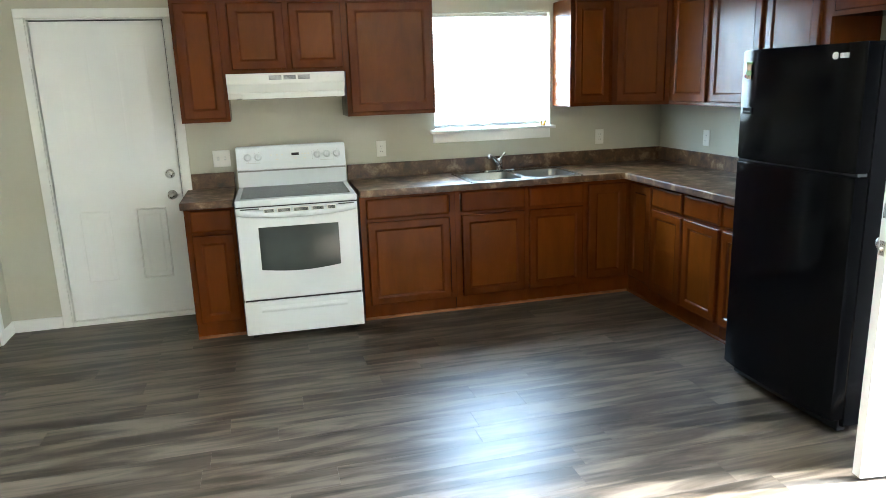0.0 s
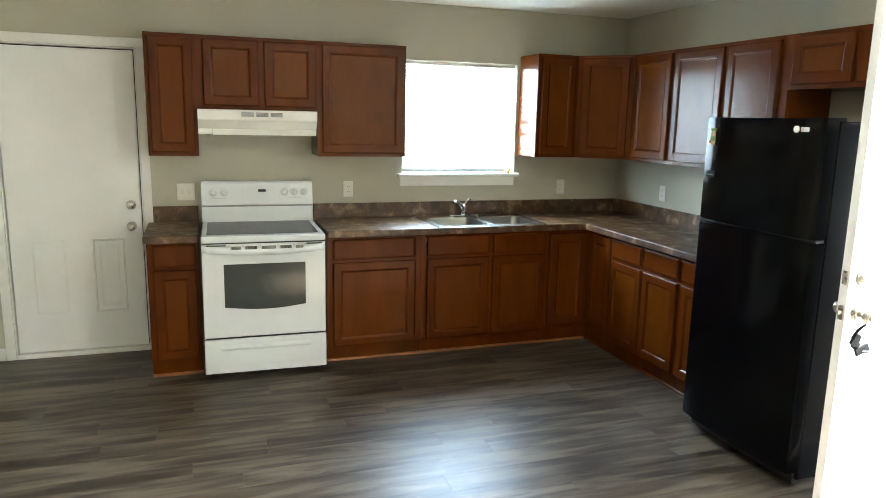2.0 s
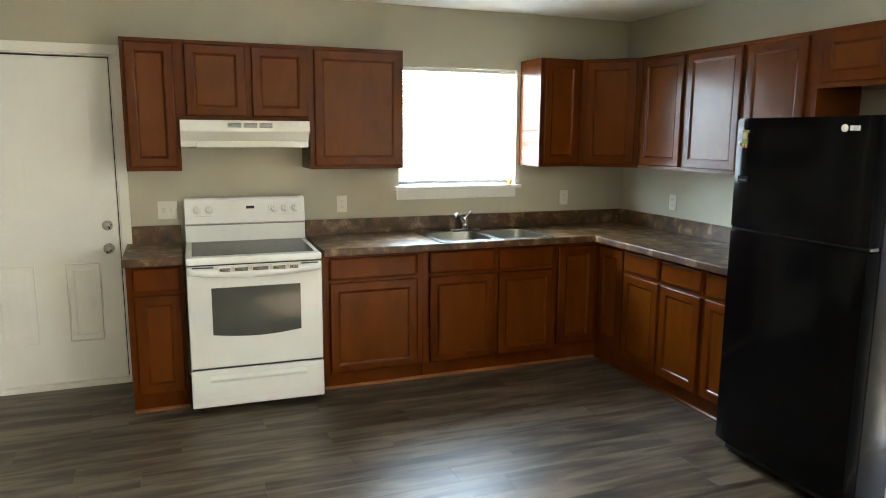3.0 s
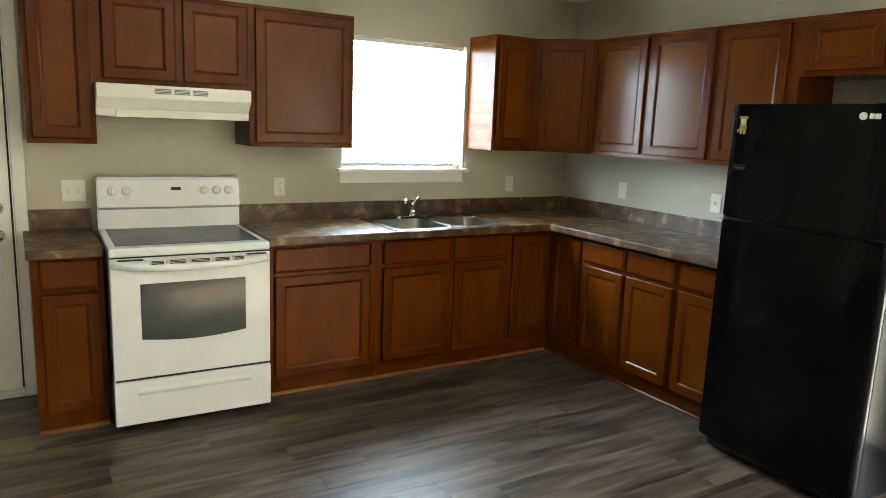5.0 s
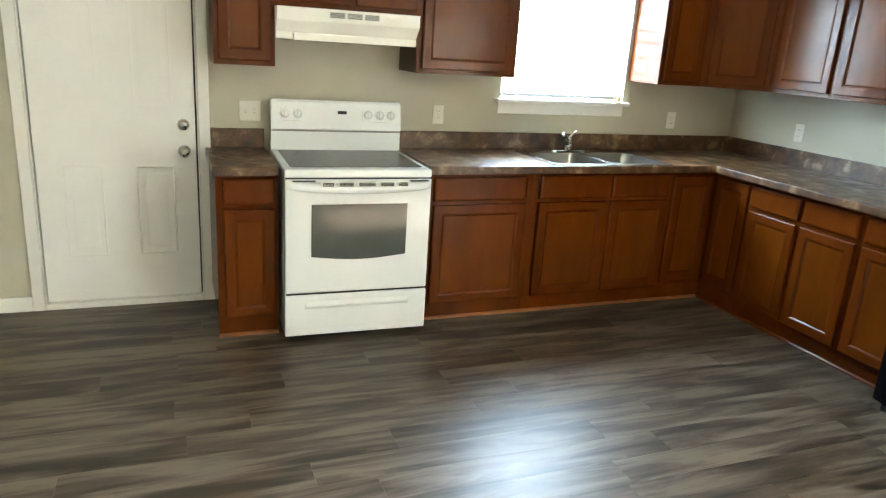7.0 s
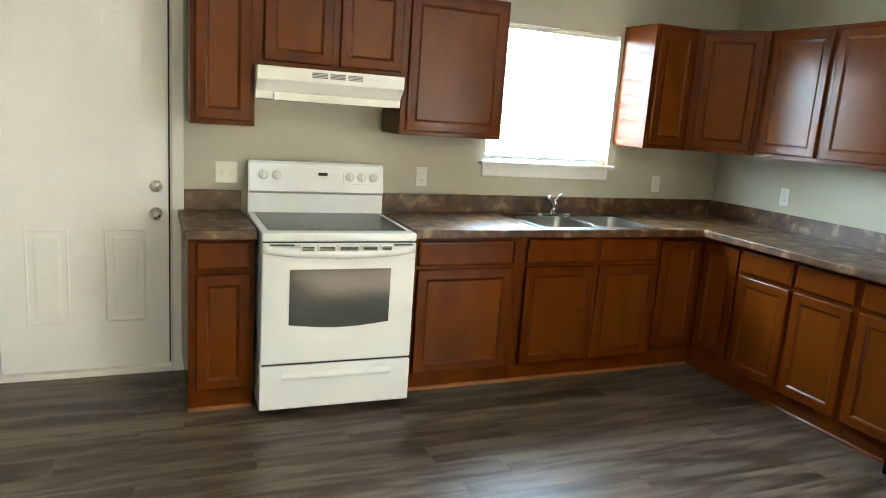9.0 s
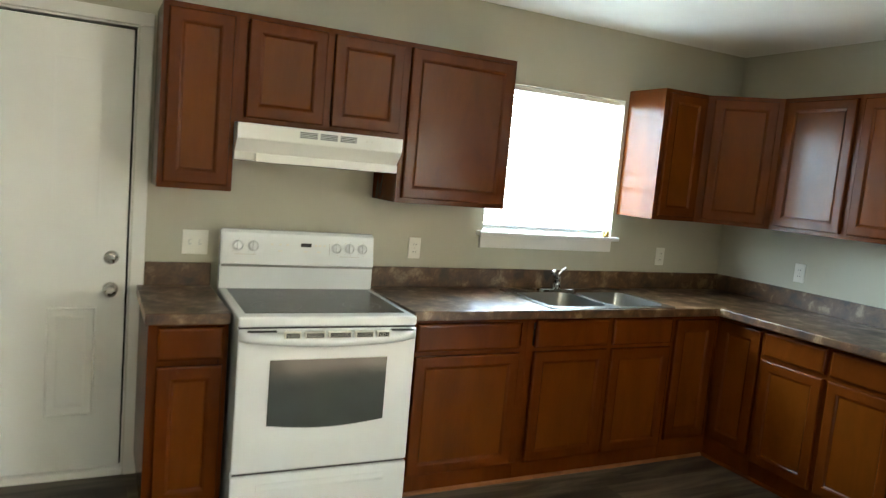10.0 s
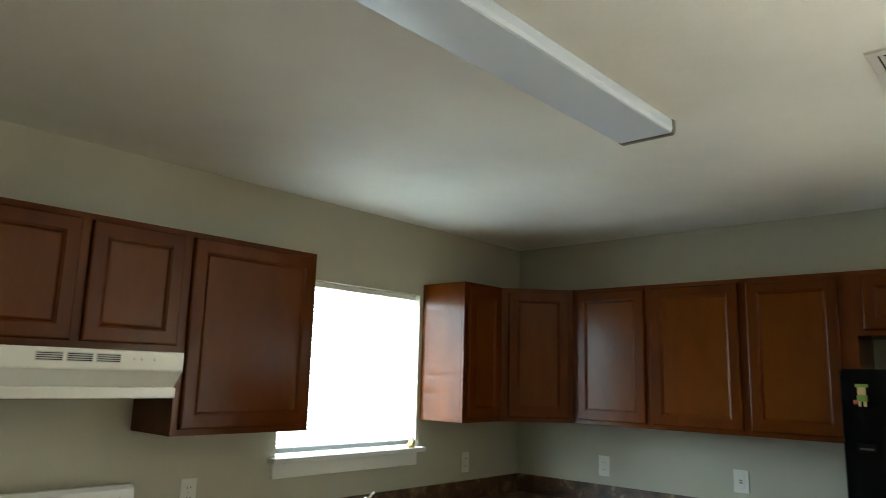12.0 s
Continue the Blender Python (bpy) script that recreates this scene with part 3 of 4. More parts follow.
EAST = lambda y, z: pose(RIGHT, y, z, 0, 0, -90)
wall_cabinet(EAST(-0.611, UB), 0.969, 0.762, [(0.036, 0.450), (0.490, 0.950)], "cherry-stained two-door wall cabinet reflecting the window", bars=[(0.44, 0.50, 0.035, 0.727)])
wall_cabinet(EAST(-1.580, UB), 0.490, 0.762, [(0.020, 0.425)], "cherry-stained single-door wall cabinet beside the fridge", right=0.065)
wall_cabinet(EAST(-2.070, 1.850), 0.840, 0.292, [(0.030, 0.405), (0.435, 0.810)], "short cherry-stained wall cabinet high above the fridge", bars=[(0.40, 0.44, 0.035, 0.257)])


def base_cabinet(m, w, fronts, label, group="base cabinets", bars=(), left=0.035, right=0.035, d=0.577, top=0.872):
    """fronts: ('door'|'drawer', x0, x1, z0, z1)."""
    c = thing("base_cabinet", m, label, "cabinet", group)
    part("body", box(bmesh.new(), 0, w, -d, -0.0005, 0.105, top), WOOD, c)
    face_frame(c, w, 0.105, 0.872, -d, bars, left, right)
    part("toe_board", box(bmesh.new(), 0.001, w - 0.001, -d + 0.005, -d + 0.02, 0.0, 0.105), WOOD, c)
    for kind, x0, x1, z0, z1 in fronts:
        if kind == "door":
            panel_door(c, x0, x1, z0, z1, -d - 0.018)
        else:
            drawer_front(c, x0, x1, z0, z1, -d - 0.018)
    return c


base_cabinet(pose(-0.313, 0, 0), 0.305, [("drawer", 0.035, 0.285, 0.715, 0.850), ("door", 0.035, 0.285, 0.115, 0.690)], "narrow cherry-stained base cabinet between door and stove")
base_cabinet(pose(0.790, 0, 0), 0.655, [("drawer", 0.042, 0.607, 0.710, 0.845), ("door", 0.042, 0.612, 0.110, 0.688)], "wide cherry-stained base cabinet with one drawer beside stove", bars=[(0.035, 0.62, 0.68, 0.72)])
base_cabinet(pose(1.446, 0, 0), 0.985, [("drawer", 0.045, 0.505, 0.712, 0.852), ("drawer", 0.540, 0.955, 0.712, 0.852), ("door", 0.045, 0.505, 0.110, 0.690), ("door", 0.540, 0.955, 0.110, 0.690)], "cherry-stained two-door sink base cabinet with false drawer fronts", bars=[(0.49, 0.555, 0.14, 0.837), (0.035, 0.49, 0.68, 0.72), (0.555, 0.95, 0.68, 0.72)], top=0.70)
corner_base = thing("corner_base_cabinet", pose(0, 0, 0), "cherry-stained corner base cabinet with two folding doors", "cabinet", "base cabinets")
slab_of(bm := bmesh.new(), [(2.4325, -0.0005), (RIGHT - 0.0005, -0.0005), (RIGHT - 0.0005, -0.9005), (2.795, -0.9005), (2.795, -0.577), (2.4325, -0.577)], 0.105, 0.872)
part("body", bm, WOOD, corner_base)
panel_door(corner_base, 2.452, 2.757, 0.130, 0.835, -0.578, None, 0.06)
panel_door(corner_base, 0.603, 0.885, 0.130, 0.835, -0.578, EAST(0, 0), 0.06)
bm = bmesh.new()
box(bm, 2.433, 2.800, -0.572, -0.557, 0, 0.104)
box(bm, 2.800, 2.815, -0.900, -0.572, 0, 0.104)
part("toe_board", bm, WOOD, corner_base)
base_cabinet(EAST(-0.902, 0), 0.785, [("drawer", 0.024, 0.380, 0.712, 0.845), ("drawer", 0.410, 0.765, 0.712, 0.845), ("door", 0.024, 0.380, 0.110, 0.690), ("door", 0.410, 0.765, 0.110, 0.690)], "cherry-stained base cabinet with two drawers over two doors", bars=[(0.37, 0.42, 0.14, 0.837), (0.035, 0.37, 0.68, 0.72), (0.42, 0.75, 0.68, 0.72)])
base_cabinet(EAST(-1.688, 0), 0.392, [("drawer", 0.018, 0.365, 0.712, 0.845), ("door", 0.018, 0.365, 0.110, 0.690)], "cherry-stained base cabinet with drawer next to the fridge", bars=[(0.035, 0.35, 0.68, 0.72)])


def quarter(bm, a, c, side):
    """Quarter-round moulding on the floor from a to c, its back against the board, bulging towards side."""
    a, c, side = Vector((*a, 0)), Vector((*c, 0)), Vector((*side, 0))
    prof = [(0, 0)] + [(0.014 * math.cos(t), 0.016 * math.sin(t)) for t in (0, 0.5, 1.05, math.pi / 2)]
    ends = [[bm.verts.new(p + side * u + Vector((0, 0, w))) for u, w in prof] for p in (a, c)]
    n = len(prof)
    bm.faces.new(ends[0]), bm.faces.new(ends[1][::-1])
    for k in range(n):
        bm.faces.new((ends[0][k], ends[1][k], ends[1][(k + 1) % n], ends[0][(k + 1) % n]))
    bmesh.ops.recalc_face_normals(bm, faces=bm.faces)
    return bm


structure("trim", quarter(bmesh.new(), (-0.313, -0.5725), (-0.009, -0.5725), (0, -1)), SHOE, "raw orange wood shoe moulding under cabinets", "trim")
structure("trim", quarter(bmesh.new(), (0.790, -0.5725), (2.783, -0.5725), (0, -1)), SHOE, "raw orange wood shoe moulding under cabinets", "trim")
structure("trim", quarter(bmesh.new(), (2.7985, -0.5725), (2.7985, -2.078), (-1, 0)), WOOD, "dark stained wood shoe moulding under cabinets", "trim")

# ---- worktops ----
CZ0, CZ1, EDGE = 0.872, 0.910, 0.650


def flat_ring(bm, outer, inner, z0, z1):
    """A slab with a hole: outer outline less inner outline."""
    edges = []
    for pts in (outer, inner):
        vs = [bm.verts.new((x, y, z0)) for x, y in pts]
        edges += [bm.edges.new((vs[k], vs[(k + 1) % len(vs)])) for k in range(len(vs))]
    bmesh.ops.triangle_fill(bm, use_beauty=True, edges=edges)
    out = bmesh.ops.extrude_face_region(bm, geom=list(bm.faces))
    for v in out["geom"]:
        if isinstance(v, bmesh.types.BMVert):
            v.co.z = z1
    bmesh.ops.recalc_face_normals(bm, faces=bm.faces)
    return bm


worktop = thing("countertop", pose(0, 0, 0), "L-shaped brown slate-look laminate countertop with upstand", "countertop")
INX = 2.705
outer = [(0.792, -0.021), (RIGHT - 0.021, -0.021), (RIGHT - 0.021, -2.078), (INX + 0.016, -2.078), (INX + 0.016, -EDGE + 0.016), (0.792, -EDGE + 0.016)]
hole = [(1.585, -0.10), (2.375, -0.10), (2.375, -0.608), (1.585, -0.608)]
part("top", flat_ring(bmesh.new(), outer, hole, CZ0, CZ1), LAMINATE, worktop)
part("edge", box(bmesh.new(), 0.792, INX + 0.014, -EDGE, -EDGE + 0.017, CZ0 - 0.004, CZ1 + 0.003, 0.006, 3), LAMINATE, worktop)
part("edge", box(bmesh.new(), INX, INX + 0.017, -2.078, -EDGE + 0.001, CZ0 - 0.004, CZ1 + 0.003, 0.006, 3), LAMINATE, worktop)
part("backsplash", box(bmesh.new(), 0.792, RIGHT - 0.001, -0.021, -0.001, CZ1 - 0.002, 1.018, 0.004), LAMINATE, worktop)
part("backsplash", box(bmesh.new(), RIGHT - 0.021, RIGHT - 0.001, -2.078, -0.022, CZ1 - 0.002, 1.018, 0.004), LAMINATE, worktop)
small_top = thing("countertop", pose(0, 0, 0), "short brown slate-look laminate countertop beside the stove", "countertop")
part("top", box(bmesh.new(), -0.328, -0.008, -EDGE + 0.016, -0.021, CZ0, CZ1), LAMINATE, small_top)
part("edge", box(bmesh.new(), -0.328, -0.008, -EDGE, -EDGE + 0.017, CZ0 - 0.004, CZ1 + 0.003, 0.006, 3), LAMINATE, small_top)
part("backsplash", box(bmesh.new(), -0.298, -0.006, -0.021, -0.001, CZ1 - 0.002, 1.018, 0.004), LAMINATE, small_top)

# ---- sink and tap ----
sink = thing("kitchen_sink", pose(1.98, -0.355, CZ1), "double-bowl stainless steel drop-in kitchen sink", "sink")


def round_rect(x0, x1, y0, y1, r, n=5):
    pts = []
    for cx, cy, a0 in ((x1 - r, y1 - r, 0), (x0 + r, y1 - r, 90), (x0 + r, y0 + r, 180), (x1 - r, y0 + r, 270)):
        pts += [(cx + r * math.cos(radians(a0 + 90 * k / n)), cy + r * math.sin(radians(a0 + 90 * k / n))) for k in range(n + 1)]
    return pts


BOWLS = ((-0.385, -0.020), (0.020, 0.385))
bm = bmesh.new()
edges = []
for pts in [round_rect(-0.418, 0.418, -0.275, 0.275, 0.03)] + [round_rect(a, c, -0.225, 0.165, 0.06) for a, c in BOWLS]:
    vs = [bm.verts.new((x, y, 0.006)) for x, y in pts]
    edges += [bm.edges.new((vs[k], vs[(k + 1) % len(vs)])) for k in range(len(vs))]
bmesh.ops.triangle_fill(bm, use_beauty=True, edges=edges)
rim = [bm.verts.new((x, y, 0.0005)) for x, y in round_rect(-0.423, 0.423, -0.280, 0.280, 0.034)]
top = [v for v in bm.verts if v not in rim][:len(rim)]
for k in range(len(rim)):
    bm.faces.new((top[k], top[(k + 1) % len(rim)], rim[(k + 1) % len(rim)], rim[k]))
bmesh.ops.recalc_face_normals(bm, faces=bm.faces)
part("rim", bm, STEEL, sink)
for a, c in BOWLS:
    bm = bmesh.new()
    loops = []
    for inset, z, r in ((0, 0.006, 0.06), (0.004, -0.006, 0.06), (0.018, -0.13, 0.065), (0.035, -0.158, 0.07), (0.07, -0.168, 0.06)):
        loops.append([bm.verts.new((x, y, z)) for x, y in round_rect(a + inset, c - inset, -0.225 + inset, 0.165 - inset, r)])
    for p, q in zip(loops, loops[1:]):
        for k in range(len(p)):
            bm.faces.new((p[k], p[(k + 1) % len(p)], q[(k + 1) % len(p)], q[k]))
    bm.faces.new(loops[-1])
    bmesh.ops.recalc_face_normals(bm, faces=bm.faces)
    bmesh.ops.reverse_faces(bm, faces=bm.faces)
    bowl = part("bowl", bm, SHADEDSTEEL, sink, "", True)
    part("drain", rod(bmesh.new(), ((a + c) / 2, 0, -0.168), ((a + c) / 2, 0, -0.162), 0.045, 0.042, 20), CHROME, bowl)

tap = thing("faucet", pose(1.932, -0.125, CZ1 + 0.006), "single-lever chrome kitchen faucet behind the sink", "faucet")
part("base_plate", slab_of(bmesh.new(), round_rect(-0.125, 0.125, -0.028, 0.028, 0.027), 0.0, 0.012), CHROME, tap)
bm = rod(bmesh.new(), (0, 0, 0.011), (0, 0, 0.075), 0.027, 0.022, 20)
part("body", bm, CHROME, tap, "", True)
part("spout", sweep(bmesh.new(), [(-0.006, -0.006, 0.050), (-0.040, -0.045, 0.088), (-0.080, -0.088, 0.118), (-0.112, -0.122, 0.130), (-0.128, -0.138, 0.122)], [0.017, 0.015, 0.013, 0.013, 0.014]), CHROME, tap, "", True)
bm = ball(bmesh.new(), (0, 0, 0.078), 0.024, (1, 1, 0.8))
sweep(bm, [(0.0, 0.0, 0.080), (0.012, -0.004, 0.100), (0.026, -0.012, 0.122), (0.044, -0.022, 0.136)], [0.012, 0.009, 0.009, 0.010])
part("lever", bm, CHROME, tap, "", True)

# ---- stove ----
stove = thing("electric_stove", pose(0.388, -0.40, 0, 0, 0, -1.4), "white freestanding electric range with black glass cooktop", "stove")
W, F = 0.378, -0.352    # half width, front of the door
part("body", box(bmesh.new(), -W + 0.004, W - 0.004, -0.31, 0.33, 0.03, 0.875, 0.003), ENAMEL, stove)
for x in (-0.33, 0.33):
    for y in (-0.26, 0.28):
        part("foot", rod(bmesh.new(), (x, y, 0), (x, y, 0.031), 0.018, 0.014), BLACKPLASTIC, stove)
part("cooktop_frame", box(bmesh.new(), -W, W, F + 0.006, 0.30, 0.874, 0.916, 0.010, 3), ENAMEL, stove)
glass_top = part("cooktop", box(bmesh.new(), -W + 0.035, W - 0.035, F + 0.075, 0.255, 0.9165, 0.9185, 0.001), COOKTOP, stove, "dark grey glass cooktop")
for x, y, r in ((-0.19, -0.14, 0.105), (0.19, -0.14, 0.085), (-0.19, 0.13, 0.08), (0.19, 0.13, 0.105)):
    bm = bmesh.new()
    for rr in (r, r * 0.62):
        vs = [[bm.verts.new((x + q * math.cos(k * math.pi / 24), y + q * math.sin(k * math.pi / 24), 0.9188)) for k in range(48)] for q in (rr, rr - 0.0025)]
        for k in range(48):
            bm.faces.new((vs[0][k], vs[0][(k + 1) % 48], vs[1][(k + 1) % 48], vs[1][k]))
    part("burner_ring", bm, RINGPRINT, glass_top)
# back panel with its sloped control face
bm = prism(bmesh.new(), [(0.335, 0.90), (0.335, 1.188), (0.318, 1.196), (0.300, 1.194), (0.288, 1.180), (0.262, 1.035), (0.275, 1.022), (0.275, 0.90)], -W + 0.002, W - 0.002)
bmesh.ops.bevel(bm, geom=[e for e in bm.edges if len(e.link_faces) == 2 and e.calc_face_angle() > 1.2], offset=0.006, segments=2, affect="EDGES")
panel_back = part("control_panel", bm, ENAMEL, stove, "white sloped control panel")
# Grey strip that draws the shadow line below the control face.
part("seam_shade", box(bmesh.new(), -W + 0.006, W - 0.006, 0.2660, 0.275, 1.021, 1.031), GREY, panel_back)
SLOPE = Matrix.Translation((0, 0.2755, 1.108)) @ Matrix.Rotation(math.atan2(0.026, 0.145), 4, "X").inverted()


def on_slope(bm):
    bmesh.ops.transform(bm, matrix=SLOPE, verts=bm.verts)
    return bm


for x in (-0.300, -0.228, 0.178, 0.246, 0.314):
    bm = rod(bmesh.new(), (x, -0.001, 0.012), (x, -0.012, 0.012), 0.026, 0.017, 24)
    box(bm, x - 0.0045, x + 0.0045, -0.022, -0.010, -0.008, 0.032, 0.002)
    k = part("knob", on_slope(bm), ENAMEL, stove, "white control knob")
    for j in range(-2, 3):
        a = radians(-90 + 50 * j)
        part("mark", on_slope(box(bmesh.new(), x + 0.034 * math.sin(a) - 0.002, x + 0.034 * math.sin(a) + 0.002, -0.0030, -0.0005, 0.012 + 0.034 * math.cos(a) - 0.002, 0.012 + 0.034 * math.cos(a) + 0.002)), FAINT, k)
part("clock_display", on_slope(box(bmesh.new(), 0.000, 0.052, -0.003, 0.001, 0.014, 0.032, 0.001)), DARK, stove, "small black clock display")
for x in (-0.14, -0.10, -0.065, 0.075, 0.095, 0.118, 0.075, 0.095):
    part("button", on_slope(box(bmesh.new(), x - 0.006, x + 0.006, -0.0030, 0.001, 0.018, 0.027, 0.001)), PLASTIC, stove)
for x in (-0.10, 0.025, 0.09):
    part("button", on_slope(box(bmesh.new(), x - 0.010, x + 0.010, -0.0030, 0.001, -0.012, -0.005, 0.001)), PLASTIC, stove)
part("divider", on_slope(box(bmesh.new(), 0.142, 0.1435, -0.003, 0.001, -0.022, 0.034)), INK, stove)
for x in (-0.264, 0.246):
    part("print", on_slope(box(bmesh.new(), x - 0.05, x + 0.05, -0.0028, 0.001, -0.030, -0.027)), FAINT, stove)
# oven door, bowed at the top where its handle is formed
DY = F
oven = part("oven_door", box(bmesh.new(), -W + 0.002, W - 0.002, DY, -0.312, 0.274, 0.868, 0.008, 3), ENAMEL, stove, "white oven door with dark window")
part("vent_gap", box(bmesh.new(), -W + 0.006, W - 0.006, DY + 0.012, -0.31, 0.866, 0.876), DARK, oven)
outline = []
for k in range(13):
    t = k / 12
    outline.append((-0.248 + 0.496 * t, 0.470 - 0.020 * math.sin(math.pi * t)))
outline += [(0.248, 0.742), (-0.248, 0.742)]
bm = bmesh.new()
a = [bm.verts.new((x, DY - 0.0035, z)) for x, z in outline]
c = [bm.verts.new((x, DY + 0.001, z)) for x, z in outline]
bm.faces.new(a)
for k in range(len(a)):
    bm.faces.new((a[k], c[k], c[(k + 1) % len(a)], a[(k + 1) % len(a)]))
bmesh.ops.recalc_face_normals(bm, faces=bm.faces)
part("window", bm, OVENGLASS, oven, "dark smoked glass oven window")
# handle: a bowed lip across the door
bm = bmesh.new()
rows = []
for k in range(25):
    t = k / 24
    x = -W + 0.006 + (2 * W - 0.012) * t
    bow = math.sin(math.pi * t)
    out = 0.006 + 0.038 * min(1.0, 3.2 * bow)
    zc = 0.838 - 0.022 * bow
    prof = [(0.0, 0.030), (-out * 0.55, 0.028), (-out * 0.92, 0.018), (-out, 0.006), (-out * 0.96, -0.008), (-out * 0.75, -0.016), (-out * 0.3, -0.014), (0.0, -0.012)]
    rows.append([bm.verts.new((x, DY + 0.001 + y, zc + z)) for y, z in prof])
for p, q in zip(rows, rows[1:]):
    for k in range(len(p) - 1):
        bm.faces.new((p[k], q[k], q[k + 1], p[k + 1]))
bm.faces.new(rows[0]), bm.faces.new(rows[-1])
bmesh.ops.recalc_face_normals(bm, faces=bm.faces)
part("handle", bm, ENAMEL, oven, "bowed white door handle", True)
for x0, x1 in ((-0.200, -0.145), (-0.118, -0.047), (-0.020, 0.065), (0.092, 0.160), (0.186, 0.232)):
    for j in range(3):
        part("vent_slot", box(bmesh.new(), x0, x1, DY - 0.0465, DY - 0.02, 0.8455 + 0.0065 * j - 0.0026, 0.8455 + 0.0065 * j + 0.0018), DARK, oven)
    part("vent_plate", box(bmesh.new(), x0 - 0.006, x1 + 0.006, DY - 0.0445, DY - 0.02, 0.839, 0.864, 0.002), HOODPAINT, oven)
for x0, x1 in ((-0.345, -0.232), (0.255, 0.352)):
    part("vent_slot", box(bmesh.new(), x0, x1, DY - 0.026, DY - 0.0, 0.8615, 0.8645), DARK, oven)
drawer = part("drawer", box(bmesh.new(), -W, W, DY - 0.001, -0.312, 0.040, 0.262, 0.008, 3), ENAMEL, stove, "white storage drawer with moulded grip")
part("drawer_gap", box(bmesh.new(), -W + 0.01, W - 0.01, DY + 0.014, -0.312, 0.261, 0.275), BLACKPLASTIC, drawer)
part("grip", prism(bmesh.new(), [(DY + 0.004, 0.228), (DY - 0.002, 0.225), (DY - 0.006, 0.208), (DY - 0.006, 0.200), (DY + 0.004, 0.176)], -0.275, 0.275), ENAMEL, drawer)

# ---- range hood ----
hood = thing("range_hood", pose(0.392, 0, 1.522), "almond under-cabinet range hood above the stove", "range hood")
H = 0.376
body = part("body", prism(bmesh.new(), [(0, 0), (-0.346, 0), (-0.350, 0.004), (-0.350, 0.036), (-0.396, 0.086), (-0.402, 0.091), (-0.404, 0.097), (-0.404, 0.155), (-0.401, 0.158), (0, 0.158)], -H, H), HOODPAINT, hood)
part("front_rail", box(bmesh.new(), -H + 0.085, H - 0.006, -0.378, -0.350, -0.003, 0.034, 0.004), HOODPAINT, hood, "bright lower front rail")
for x0, x1 in ((-0.112, -0.030), (-0.020, 0.062), (0.072, 0.152)):
    g = part("vent_grille", box(bmesh.new(), x0, x1, -0.4055, -0.400, 0.115, 0.145), FAINT, hood, "vent grille with dark slots")
    for j in range(4):
        part("slot", box(bmesh.new(), x0 + 0.003, x1 - 0.003, -0.4065, -0.402, 0.118 + 0.0068 * j, 0.121 + 0.0068 * j), DARK, g)
for x in (0.20, 0.225, 0.27):
    part("switch", rod(bmesh.new(), (x, -0.402, 0.130), (x, -0.408, 0.130), 0.005, 0.004, 10), PLASTIC, hood)
part("filter", box(bmesh.new(), -H + 0.05, H - 0.05, -0.33, -0.05, -0.006, 0.002, 0.002), STEEL, hood, "metal grease filter")

# ---- fridge ----
FX, FY0, FY1, FH, SPLIT = 2.500, -2.105, -2.862, 1.692, 1.165
fridge = thing("refrigerator", pose(RIGHT - 0.05, FY0, 0, 0, 0, -90), "glossy black top-freezer refrigerator beside the counter", "refrigerator")
FW, FD = FY0 - FY1, RIGHT - 0.05 - FX
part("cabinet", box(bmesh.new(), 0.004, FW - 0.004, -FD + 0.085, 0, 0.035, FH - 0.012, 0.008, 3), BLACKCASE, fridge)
part("kick_plate", box(bmesh.new(), 0.02, FW - 0.02, -FD + 0.075, -FD + 0.12, 0.012, 0.10, 0.003), BLACKPLASTIC, fridge)
for x in (0.06, FW - 0.06):
    part("foot", rod(bmesh.new(), (x, -FD + 0.12, 0), (x, -FD + 0.12, 0.036), 0.022, 0.02), BLACKPLASTIC, fridge)
    part("foot", rod(bmesh.new(), (x, -0.06, 0), (x, -0.06, 0.036), 0.022, 0.02), BLACKPLASTIC, fridge)


def fridge_door(z0, z1):
    """A door with a gently bowed front and rounded upright edges."""
    pts = [(0.0, -FD + 0.078), (0.0, -FD + 0.040), (0.002, -FD + 0.030), (0.008, -FD + 0.0215)]
    for k in range(1, 20):
        t = k / 20
        pts.append((FW * t, -FD + 0.022 * (2 * t - 1) ** 4))
    pts += [(FW - 0.008, -FD + 0.0215), (FW - 0.002, -FD + 0.030), (FW, -FD + 0.040), (FW, -FD + 0.078)]
    bm = slab_of(bmesh.new(), pts, z0, z1)
    bmesh.ops.bevel(bm, geom=[e for e in bm.edges if abs(e.verts[0].co.z - e.verts[1].co.z) < 1e-5], offset=0.006, segments=2, affect="EDGES")
    for e in bm.edges:
        e.smooth = e.calc_face_angle(0) < 0.35
    return bm


for n, z0, z1, lab in (("fridge_door", 0.075, SPLIT - 0.006, "tall glossy black lower door"), ("freezer_door", SPLIT + 0.006, FH, "glossy black upper freezer door")):
    d = part(n, fridge_door(z0, z1), BLACKDOOR, fridge, lab, True)
    part("gasket", box(bmesh.new(), 0.012, FW - 0.012, -FD + 0.0775, -FD + 0.0855, z0 + 0.012, z1 - 0.012), GREY, d)
part("pocket", box(bmesh.new(), 0.006, FW - 0.006, -FD + 0.03, -FD + 0.078, SPLIT - 0.007, SPLIT + 0.007), DARK, fridge)
part("grip_trim", box(bmesh.new(), 0.003, FW - 0.003, -FD + 0.012, -FD + 0.03, SPLIT - 0.0062, SPLIT - 0.0046, 0.0004), BLACKDOOR, fridge, "thin trim at the door split")
part("hinge_cover", box(bmesh.new(), FW - 0.12, FW - 0.02, -FD + 0.03, -FD + 0.14, FH - 0.013, FH + 0.003, 0.002), BLACKDOOR, fridge)
